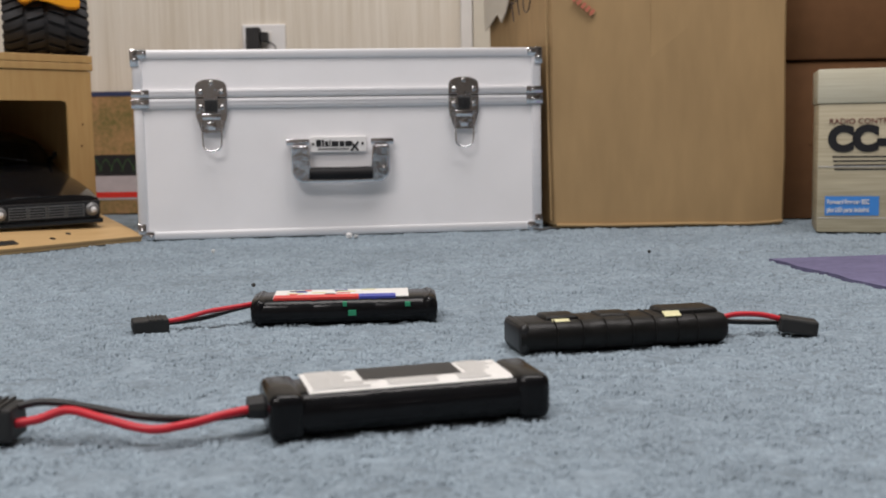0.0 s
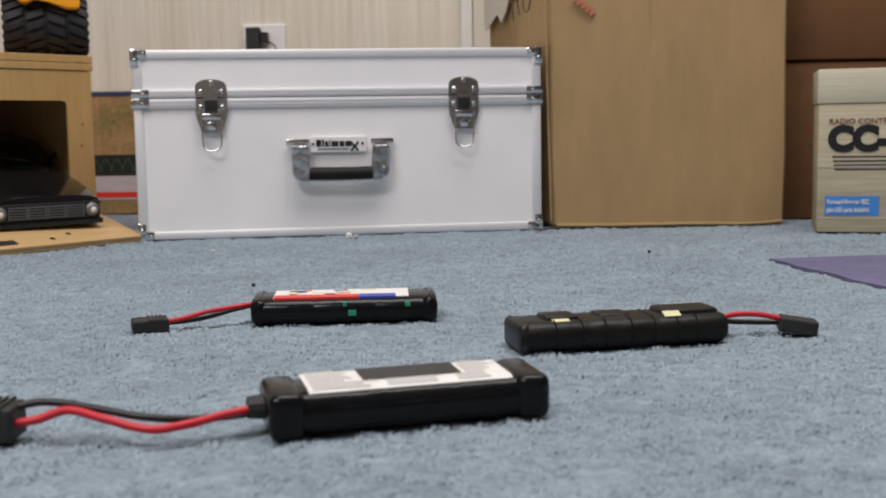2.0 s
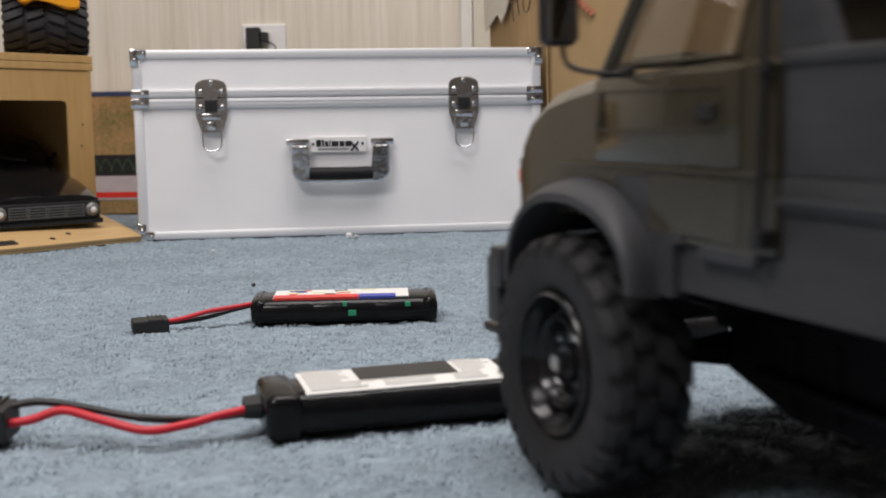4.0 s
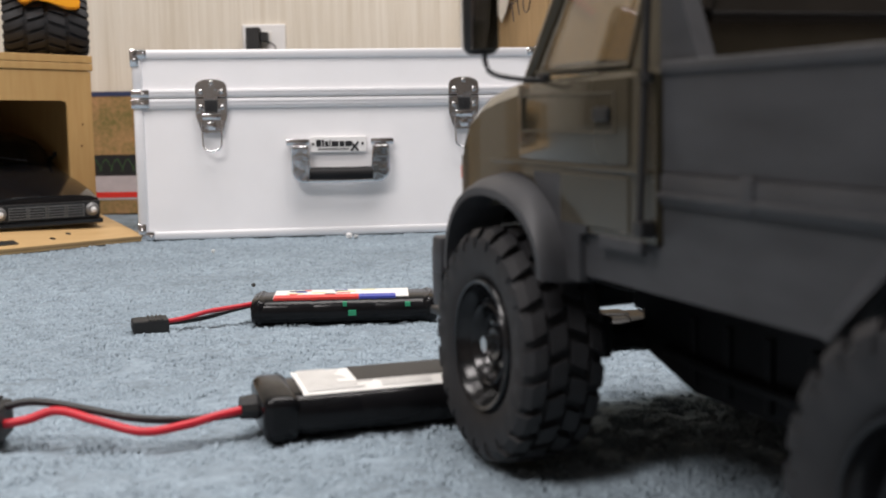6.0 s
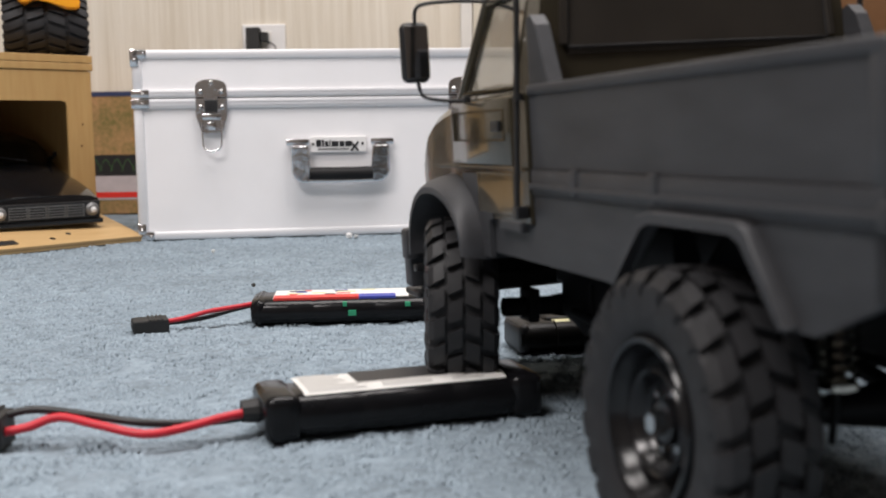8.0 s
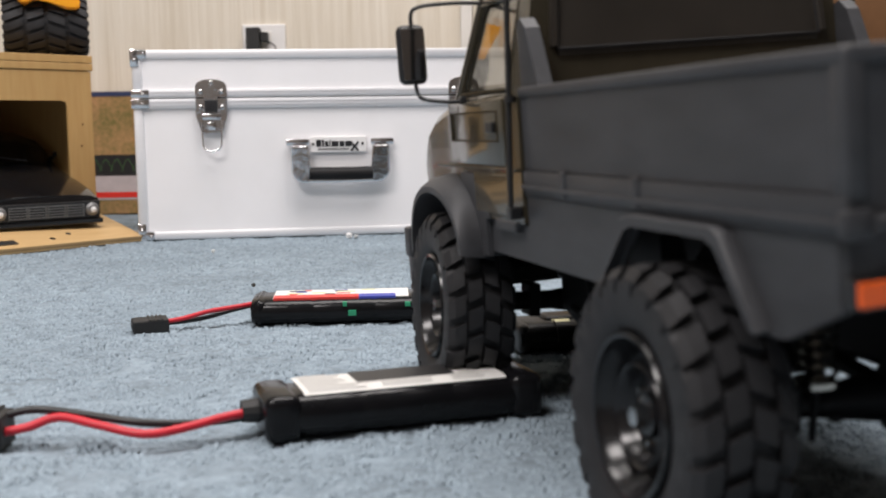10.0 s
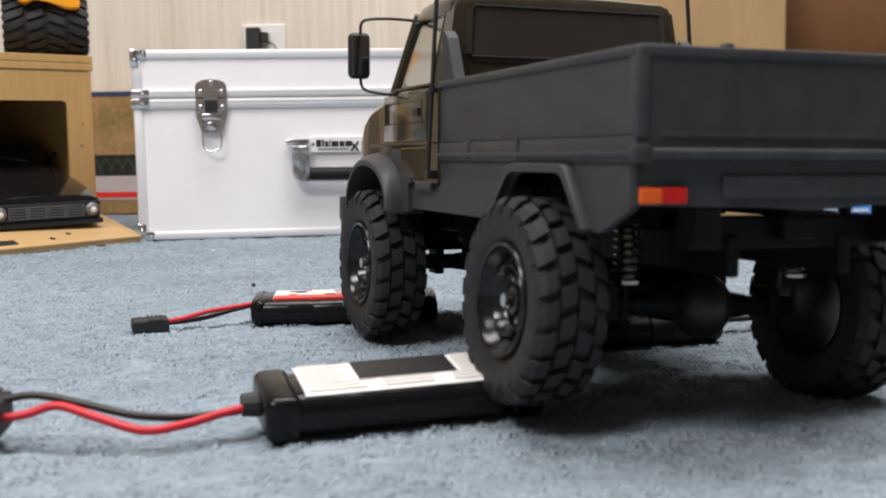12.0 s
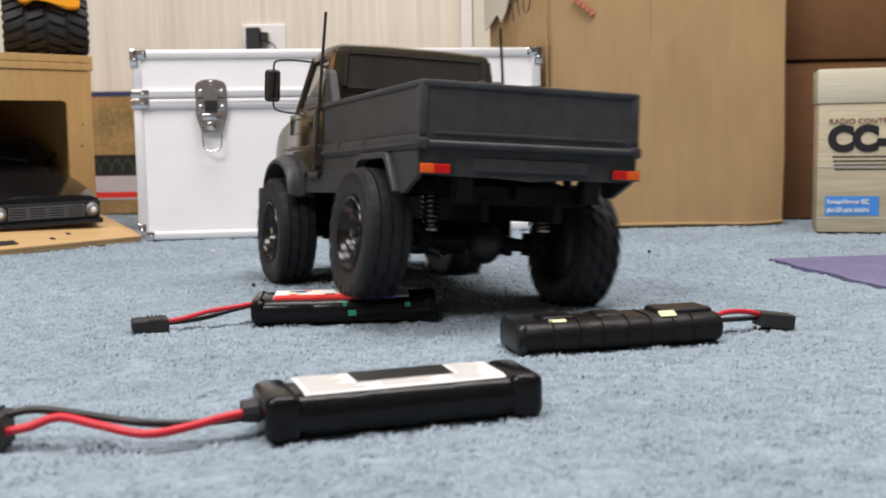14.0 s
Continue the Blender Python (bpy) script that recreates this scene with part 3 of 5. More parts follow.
def garage():
    """An open plywood crate; local x runs along its front towards its near end as negative values, y goes back."""
    t = thing("plywood_crate", "open-fronted birch plywood crate used as a garage", "crate", GARAGE)
    W, D, H = 0.27, 0.30, 0.2560
    part("side_panel", bx(-0.012, 0, 0.0, D, -0.001, H - 0.0215, bevel=0.001), PLY, t)
    part("side_panel", bx(-W, -W + 0.012, 0.0, D, -0.001, H - 0.0215, bevel=0.001), PLY, t)
    part("back_panel", bx(-W + 0.0125, -0.0125, D - 0.012, D, -0.001, H - 0.0215), PLY_IN, t)
    part("floor_panel", bx(-W + 0.0125, -0.0125, 0.002, D - 0.013, 0.010, 0.0220), PLY_IN, t)
    part("top_panel", bx(-W - 0.004, 0.003, -0.006, D + 0.002, H - 0.0210, H - 0.0110, bevel=0.001), PLY, t)
    part("top_panel", bx(-W - 0.004, 0.003, -0.006, D + 0.002, H - 0.0105, H, bevel=0.001), PLY, t)
    outline = [(-0.0005, 0.002), (-0.0005, H - 0.022), (-W, H - 0.022), (-W, 0.002), (-W + 0.04, 0.002), (-W + 0.04, H - 0.0630), (-0.047, H - 0.0630), (-0.0415, H - 0.0655), (-0.0395, H - 0.071), (-0.0395, 0.002)]
    part("front_frame", prism(bmesh.new(), outline, "y", -0.0045, -0.0005), PLY, t, "pale plywood front frame with rounded opening")
    for x, z in ((-0.020, 0.13), (-0.017, 0.16)):
        part("knot", cyl(bmesh.new(), (x, -0.0052, z), (x, -0.004, z), 0.0014, seg=8), CARD_DARK, t)


garage()


def ramp_board():
    """The crate's front panel, let down as a ramp: its far edge leans on the crate's floor."""
    t = thing("plywood_board", "thin birch plywood ramp board sloping from the crate to the carpet", "board", pose(-0.410, 1.508, -0.0006, 0, 0, 50) @ pose(0, 0, 0, 14.5, 0, 0))
    for k in range(3):
        part("ply_layer", bx(-0.33, 0.0, 0.0, 0.112, 0.0004 + k * 0.0026, 0.0028 + k * 0.0026), PLY_FLAT if k != 1 else CARD, t)
    top = 0.0080
    part("catch_plate", bx(-0.205, -0.176, 0.012, 0.026, top - 0.0006, top + 0.0016, bevel=0.0008), GRIP, t, "black magnetic catch")
    for x, y, r, m in ((-0.125, 0.020, 0.004, STEEL), (-0.094, 0.034, 0.0035, GRIP)):
        part("screw", cyl(bmesh.new(), (x, y, top - 0.0005), (x, y, top + 0.0008), r, seg=10), m, t)


ramp_board()


def black_shell():
    """The nose of a black off-road model car standing half out of the crate; y runs towards its tail."""
    t = thing("model_car", "glossy black model car shell with a grey slatted grille", "toy car", pose(-0.4655, 1.512, 0.0285, 0, 0, 42) @ pose(0, 0, 0, 7, 0, 0))
    W = 0.158
    bm = bmesh.new()
    rings = []
    for y, z, inset, low in ((0.0, 0.0300, 0.004, 0.004), (0.003, 0.0345, 0.002, 0.0), (0.030, 0.0420, 0.001, 0.0), (0.075, 0.0490, 0.0, 0.0), (0.130, 0.0560, 0.0, 0.0), (0.150, 0.0580, 0.0, 0.0), (0.168, 0.080, 0.006, 0.0), (0.180, 0.088, 0.012, 0.0), (0.27, 0.090, 0.012, 0.0)):
        a, b = -inset, -W + inset
        e = 0.012 if y < 0.15 else 0.007
        rings.append([bm.verts.new(p) for p in ((a, y, low), (a, y, z - e), (a - 0.003, y, z - 0.004), (a - e, y, z), (a - 0.04, y, z + 0.003), (b + 0.04, y, z + 0.003), (b + e, y, z), (b + 0.003, y, z - 0.004), (b, y, z - e), (b, y, low))])
    skin(bm, rings)
    part("shell", bm, CAR_BLACK, t, smooth=35)
    part("front_panel", bx(-W + 0.005, -0.005, -0.004, 0.001, 0.006, 0.0285, bevel=0.001), TRIM_BLACK, t)
    part("bumper", bx(-W + 0.002, -0.002, -0.008, 0.004, -0.0015, 0.0055, bevel=0.0015), CAR_BLACK, t)
    for x in (-0.0165, -0.1415):
        bm = lathe(bmesh.new(), [(-0.009, 0.0), (-0.0088, 0.005), (-0.007, 0.0085), (-0.004, 0.0095)], seg=20)
        h = part("headlight", bm, GRILLE_GREY, t, "round clear headlight in a grey bezel", smooth=50)
        h.matrix_basis = Matrix.Translation((x, 0, 0.0175))
        bm = lathe(bmesh.new(), [(-0.0105, 0.0), (-0.0095, 0.003), (-0.0088, 0.0042)], seg=16)
        part("bulb_lens", bm, PLATE, h, smooth=50)
    for g in range(4):
        x1 = -0.0285 - g * 0.0258
        for k in range(5):
            z = 0.0095 + k * 0.0036
            part("grille_bar", bx(x1 - 0.0232, x1, -0.0062, -0.0035, z, z + 0.0010), GRILLE_GREY, t)
        for x in (x1, x1 - 0.0232):
            part("grille_post", bx(x - 0.0005, x + 0.0005, -0.006, -0.0035, 0.0085, 0.0255), GRILLE_GREY, t)
    for x in (-0.045, -0.095):
        part("wiper", tube(bmesh.new(), [(x, 0.146, 0.064), (x - 0.016, 0.148, 0.066), (x - 0.036, 0.152, 0.069)], 0.0011, 6), TRIM_BLACK, t)
    part("mirror", bx(0.0, 0.005, 0.160, 0.166, 0.066, 0.074, bevel=0.002), TRIM_BLACK, t)
    part("mirror_stem", bx(-0.006, 0.001, 0.162, 0.165, 0.062, 0.0675), TRIM_BLACK, t)


black_shell()


def tyre_mesh(name, r, w, parent, blocks, rim_r, lug, material, label, skew=0.55):
    """A moulded tyre with staggered lugs raised from its tread and shoulders; its axis is y."""
    bm = bmesh.new()
    h, rr = w / 2, r - lug
    wall = rr - rim_r
    half = [(0.05, rr), (0.44, rr - 0.0001), (0.54, rr - 0.0003), (0.84, rr - 0.0012), (0.97, rr - wall * 0.14), (1.0, rr - wall * 0.34), (0.985, rr - wall * 0.62), (0.90, rim_r + wall * 0.16), (0.80, rim_r + 0.0004), (0.72, rim_r - 0.0008)]
    prof = [(-y, q) for y, q in half[::-1]] + half
    cells = 6
    seg = blocks * cells
    step = 2 * math.pi / blocks
    rings = []
    for k in range(seg):
        ring = []
        for y, q in prof:
            side = 0.5 if y > 0 else 0.0
            a = (k / cells + side + skew * min(abs(y), 0.95) ** 1.2) * step
            ring.append(bm.verts.new((q * math.cos(a), y * h, q * math.sin(a))))
        rings.append(ring)
    raised = []
    n = len(half)
    for k in range(seg):
        a, b = rings[k], rings[(k + 1) % seg]
        for c in range(len(prof) - 1):
            f = bm.faces.new((a[c], b[c], b[c + 1], a[c + 1]))
            z = n - 2 - c if c < n - 1 else c - n
            u = k % cells
            if c == n - 1:
                continue
            if (z == 0 and u in (0, 1, 2, 3)) or (z in (2, 3) and u in (2, 3, 4, 5)) or (z == 4 and u in (2, 3, 4)):
                raised.append(f)
    bmesh.ops.recalc_face_normals(bm, faces=bm.faces)
    out = bmesh.ops.extrude_face_region(bm, geom=raised)
    bmesh.ops.delete(bm, geom=raised, context="FACES_ONLY")
    for v in out["geom"]:
        if isinstance(v, bmesh.types.BMVert):
            q = math.hypot(v.co.x, v.co.z)
            y = abs(v.co.y) / h
            grow = lug * (1.0 if y < 0.9 else 0.45)
            v.co.x *= (q + grow) / q
            v.co.z *= (q + grow) / q
            v.co.y *= 1.0 if y < 0.9 else 1.03
    return part(name, bm, material, parent, label, smooth=30)


def empty_part(name, parent, m=None):
    ob = new(name)
    ob.empty_display_size = 0.01
    ob.parent = parent
    if m is not None:
        ob.matrix_basis = m
    return ob


def yellow_toy():
    t = thing("toy_truck", "yellow plastic toy truck with chunky black tyre, on the plywood crate", "toy truck", pose(-0.5635, 1.612, 0.2560, 0, 0, 20))
    w = empty_part("wheel", t, pose(0, 0, 0.0445, 0, 0, 90))
    tyre_mesh("tyre", 0.0448, 0.1120, w, 18, 0.022, 0.0042, RUBBER, "wide knobbly black tyre", skew=1.4)
    part("hub", cyl(bmesh.new(), (0, -0.046, 0), (0, 0.046, 0), 0.0218, seg=24), YELLOW, w)
    # a moulded arm and body over the wheel
    bm = prism(bmesh.new(), [(-0.040, 0.081), (-0.030, 0.070), (-0.020, 0.072), (-0.014, 0.079), (0.004, 0.074), (0.030, 0.064), (0.044, 0.064), (0.047, 0.071), (0.044, 0.082), (0.026, 0.090), (0.020, 0.13), (-0.046, 0.13)], "y", -0.052, 0.03)
    bmesh.ops.bevel(bm, geom=bm.edges[:], offset=0.0025, segments=2, affect="EDGES")
    part("body", bm, YELLOW, t, "glossy yellow body", smooth=40)


yellow_toy()


def purple_sheet():
    bm = bmesh.new()
    e1, e2 = Vector((0.99, 0.14)), Vector((0.17, -0.985))
    o = Vector((0.3475, 1.172))
    pts = [o + e2 * (0.40 * k / 12) + e1 * (0.003 * math.sin(k * 2.1)) for k in range(13)]
    pts += [o + e2 * 0.40 + e1 * 0.35, o + e1 * 0.35]
    prism(bm, pts, "z", -0.0020, 0.0022)
    tagged(part("felt_sheet", bm, PURPLE), "dull purple felt sheet lying on the carpet", "sheet")


purple_sheet()


def lint(x, y, r, material, label, name):
    bm = bmesh.new()
    bmesh.ops.create_icosphere(bm, subdivisions=1, radius=r)
    for v in bm.verts:
        v.co *= 0.6 + 0.6 * random.random()
    ob = part(name, bm, material)
    ob.location = (x, y, 0.0002 + r * 0.5)
    tagged(ob, label, name.replace("_", " "))


def cable_end():
    bm = tube(bmesh.new(), [(0.128, 1.556, 0.0035), (0.140, 1.552, 0.0025), (0.152, 1.553, 0.0040), (0.163, 1.556, 0.0025)], 0.0018, 6)
    tagged(part("cable_end", bm, BLACK_WIRE), "short end of black cable by the silver case", "cable")


cable_end()
lint(-0.2808, 1.345, 0.0026, LINT, "speck of white lint on the carpet", "lint")
lint(-0.128, 1.500, 0.0050, LINT, "tuft of white lint by the silver case", "lint")
lint(-0.118, 1.502, 0.0035, LINT, "tuft of white lint by the silver case", "lint")
lint(0.2376, 1.268, 0.0024, CRUMB, "dark crumb on the carpet", "crumb")
lint(-0.1796, 1.037, 0.0024, CRUMB, "dark crumb on the carpet", "crumb")


# ---- battery packs ----
def pack_shell(L, W, H, r):
    """Two rows of cells side by side in shrink wrap: a rounded bar with a faint waist at each joint between cells."""
    bm = bmesh.new()
    sec = []
    for cy, a0, a1 in ((r, 90, 270), (W - r, 270, 450)):
        for k in range(9):
            a = radians(a0 + (a1 - a0) * k / 8)
            sec.append((cy + r * math.cos(a), H / 2 + (H / 2) * math.sin(a)))
    xs = [(0.0, 0.86), (0.0016, 0.95), (0.004, 1.0)]
    for k in range(1, 3):
        c = L * k / 3
        xs += [(c - 0.0025, 1.0), (c - 0.001, 0.975), (c + 0.001, 0.975), (c + 0.0025, 1.0)]
    xs += [(L - 0.004, 1.0), (L - 0.0016, 0.95), (L, 0.86)]
    rings = []
    for x, s in xs:
        rings.append([bm.verts.new((x, W / 2 + (y - W / 2) * (1 - (1 - s) * 0.45), H / 2 + (z - H / 2) * s)) for y, z in sec])
    skin(bm, rings)
    return bm


def plug(parent, m, material=PLUG):
    bm = bx(0, 0.026, -0.0085, 0.0085, 0, 0.0095, bevel=0.0012)
    p = part("connector", bm, material, parent, "flat black two-pole connector")
    p.matrix_basis = m
    for y in (-0.0042, 0.0042):
        part("contact_slot", bx(0.0255, 0.0264, y - 0.0028, y + 0.0028, 0.002, 0.0075), BLACK_INK, p)
    for k in range(4):
        part("grip_rib", bx(0.004 + k * 0.003, 0.0055 + k * 0.003, -0.0088, 0.0088, 0.0095, 0.0101), material, p)
    return p


def white_pack():
    """Long black pack with a white label round a black window; the near long edge is local x."""
    t = thing("battery_pack", "black shrink-wrapped battery pack with large white label", "battery", group="battery packs on the carpet")
    L, W, H = 0.139, 0.0415, 0.0218
    part("wrapped_body", pack_shell(L, W, H, 0.0098), SHRINK, t, smooth=50)
    for x0, x1, n in ((-0.0012, 0.0165, "end_cap"), (L - 0.0165, L + 0.0012, "end_cap")):
        bm = bx(x0, x1, -0.0010, W + 0.0010, -0.0002, H + 0.0010, bevel=0.0050, seg=3)
        part(n, bm, SHRINK, t, "moulded black end cap", smooth=50)
    def patch(name, x0, x1, y0, y1, z, material, parent, label=""):
        bm = bmesh.new()
        def top(y):
            e = 0.0098
            if y < e:
                return H / 2 + (H / 2) * math.sqrt(max(0, 1 - ((e - y) / e) ** 2))
            return H
        ys = [y0 + (y1 - y0) * k / 10 for k in range(11)]
        rings = [[bm.verts.new((x, y, top(y) + o)) for y in ys] + [bm.verts.new((x, y, top(y) + o - 0.0004)) for y in ys[::-1]] for x, o in ((x0, z), (x1, z))]
        skin(bm, rings)
        return part(name, bm, material, parent, label, smooth=50)
    lab = patch("paper_label", 0.0185, 0.1215, 0.0052, W - 0.003, 0.0007, LABEL, t, "white paper label with small print")
    patch("label_window", 0.0475, 0.098, 0.0170, W - 0.0025, 0.0012, TRIM_BLACK, t, "black field in the label")
    rng = random.Random(5)
    for k in range(9):
        y = 0.0075 + k * 0.0038
        for x0, x1 in (((0.021, 0.044), (0.1005, 0.119)) if y > 0.017 else ((0.021, 0.055), (0.058, 0.090), (0.094, 0.118))):
            patch("print_bar", x0, x1 - rng.random() * 0.009, y, y + 0.0012, 0.0011, LABEL_TEXT, lab)
    bm = cyl(bmesh.new(), (-0.009, 0.023, 0.012), (0.0, 0.023, 0.012), 0.0055, 0.0065, seg=12)
    part("cable_boot", bm, PLUG, t, "black rubber cable boot")
    # the lead runs towards the connector at the left
    red = [(-0.004, 0.021, 0.0121), (-0.02, 0.017, 0.0113), (-0.036, 0.014, 0.0092), (-0.055, 0.014, 0.0080), (-0.075, 0.026, 0.0113), (-0.092, 0.038, 0.0138), (-0.106, 0.041, 0.0097), (-0.117, 0.043, 0.0080)]
    blk = [(-0.004, 0.026, 0.0085), (-0.02, 0.024, 0.0082), (-0.038, 0.022, 0.0092), (-0.058, 0.024, 0.0115), (-0.080, 0.036, 0.0143), (-0.096, 0.045, 0.0159), (-0.107, 0.048, 0.0162), (-0.118, 0.049, 0.0140)]
    part("red_wire", tube(bmesh.new(), red, 0.0022), RED_WIRE, t, "thick red silicone wire", smooth=60)
    part("black_wire", tube(bmesh.new(), blk, 0.0020), BLACK_WIRE, t, "thick black silicone wire", smooth=60)
    p = plug(t, pose(-0.1150, 0.046, 0.0, 0, 0, 163))
    p.scale = (1.2, 1.2, 1.75)
    return t


def sticker_pack():
    t = thing("battery_pack", "black battery pack with a red and blue sticker", "battery", pose(-0.1452, 0.8225, -0.0015, 3, 0, 3.0), group="battery packs on the carpet")
    L, W, H = 0.1400, 0.045, 0.0205
    part("wrapped_body", pack_shell(L, W, H, 0.0118), SHRINK, t, smooth=50)
    for x0, x1 in ((-0.001, 0.013), (L - 0.013, L + 0.001)):
        part("end_cap", bx(x0, x1, 0.0, W, 0.0, H + 0.0006, bevel=0.0075, seg=3), SHRINK, t, "black end cap", smooth=50)
    z = H + 0.0002
    part("sticker", bx(0.016, 0.119, 0.008, 0.038, z - 0.003, z, bevel=0.0002), LABEL, t, "glossy printed sticker")
    part("red_band", bx(0.0165, 0.081, 0.0065, 0.0175, z - 0.0030, z + 0.0004), STICKER_RED, t, "red printed band")
    part("blue_band", bx(0.081, 0.109, 0.0065, 0.0175, z - 0.0030, z + 0.0004), STICKER_BLUE, t, "blue printed band")
    rng = random.Random(8)
    for k in range(14):
        x, y = 0.018 + rng.random() * 0.092, 0.019 + rng.random() * 0.015
        part("print_fleck", bx(x, x + 0.004 + rng.random() * 0.008, y, y + 0.002, z, z + 0.0004), rng.choice((STICKER_RED, STICKER_YELLOW, STICKER_BLUE, BLACK_INK)), t)
    for x, y, zz, w, hh in ((0.073, 0.0012, 0.010, 0.006, 0.004), (0.069, 0.0024, 0.0165, 0.003, 0.003), (0.116, 0.0022, 0.0155, 0.004, 0.003)):
        part("paint_fleck", bx(x, x + w, y - 0.0022, y + 0.002, zz - hh / 2, zz + hh / 2), STICKER_GREEN, t, "green paint fleck")
    red = [(0.002, 0.020, 0.0150), (-0.012, 0.014, 0.0140), (-0.032, 0.006, 0.0125), (-0.050, 0.000, 0.0090), (-0.064, -0.005, 0.0075)]
    blk = [(0.002, 0.026, 0.0130), (-0.014, 0.018, 0.0110), (-0.034, 0.008, 0.0075), (-0.050, 0.003, 0.0060), (-0.064, -0.001, 0.0060)]
    part("red_wire", tube(bmesh.new(), red, 0.0018), RED_WIRE, t, "thick red silicone wire", smooth=60)
    part("black_wire", tube(bmesh.new(), blk, 0.0018), BLACK_WIRE, t, "thick black silicone wire", smooth=60)
    plug(t, pose(-0.061, -0.003, 0.0015, 0, 0, 197))
    return t


def taped_pack():
    """Older pack in worn tape, with lumps where cables run under the wrap."""
    t = thing("battery_pack", "worn black taped battery pack with two yellow stickers", "battery", group="battery packs on the carpet")
    L, W, H = 0.144, 0.044, 0.0203
    part("wrapped_body", pack_shell(L, W, H, 0.0098), SHRINK_MATT, t, smooth=50)
    part("end_cap", bx(-0.001, 0.007, 0.0008, W - 0.0008, 0.0, H, bevel=0.0045, seg=3), TRIM_BLACK, t, "scuffed grey-black end", smooth=50)
    for x0, x1, y0, y1, h in ((0.019, 0.043, 0.012, 0.034, 0.0024), (0.058, 0.081, 0.016, 0.036, 0.0014), (0.101, 0.141, 0.010, 0.036, 0.0030)):
        part("wrap_lump", bx(x0, x1, y0, y1, H - 0.006, H + h, bevel=0.0028, seg=3), SHRINK_MATT, t, "lump under the wrap", smooth=50)
    for x in (0.024, 0.042, 0.058, 0.076, 0.092, 0.108, 0.122):
        bm = bmesh.new()
        pts = [(x, 0.0098 - 0.0101 * math.cos(radians(a)), H / 2 + (H / 2 + 0.0003) * math.sin(radians(a))) for a in (-60, -30, 0, 30, 60, 90)] + [(x + 0.001, 0.034, H + 0.0003)]
        tube(bm, pts, 0.0005, 4)
        part("tape_edge", bm, SHRINK_MATT, t)
    for x in (0.027, 0.104):
        z = H - 0.0006
        bm = bx(-0.0058, 0.0058, -0.0030, 0.0030, -0.0004, 0.0004)
        part("sticker", bm, STICKER_YELLOW, t, "small pale yellow sticker").matrix_basis = pose(x + 0.002, 0.0078, z - 0.0002 + (0.0 if x < 0.1 else 0.0015), 26, 0, 0)
    lead = empty_part("lead", t, pose(L, 0.026, 0.0))
    part("cable_boot", cyl(bmesh.new(), (-0.002, 0, 0.0125), (0.007, 0.001, 0.0115), 0.0055, 0.004, seg=12), PLUG, lead, "black rubber boot")
    part("red_wire", tube(bmesh.new(), [(0.003, -0.001, 0.0130), (0.016, -0.001, 0.0150), (0.034, -0.003, 0.0140), (0.050, -0.007, 0.0100)], 0.0019), RED_WIRE, lead, "red silicone wire", smooth=60)
    part("black_wire", tube(bmesh.new(), [(0.003, 0.003, 0.0110), (0.016, 0.004, 0.0090), (0.034, 0.002, 0.0080), (0.050, -0.003, 0.0080)], 0.0019), BLACK_WIRE, lead, "black silicone wire", smooth=60)
    p = part("connector", bx(0, 0.026, -0.0085, 0.0085, 0, 0.0105, bevel=0.0016), PLUG, lead, "flat black connector")
    p.matrix_basis = pose(0.045, -0.004, 0.0030, 0, 8, -22)
    return t, lead


WHITE_PACK = white_pack()
STICKER_PACK = sticker_pack()
TAPED_PACK, TAPED_LEAD = taped_pack()


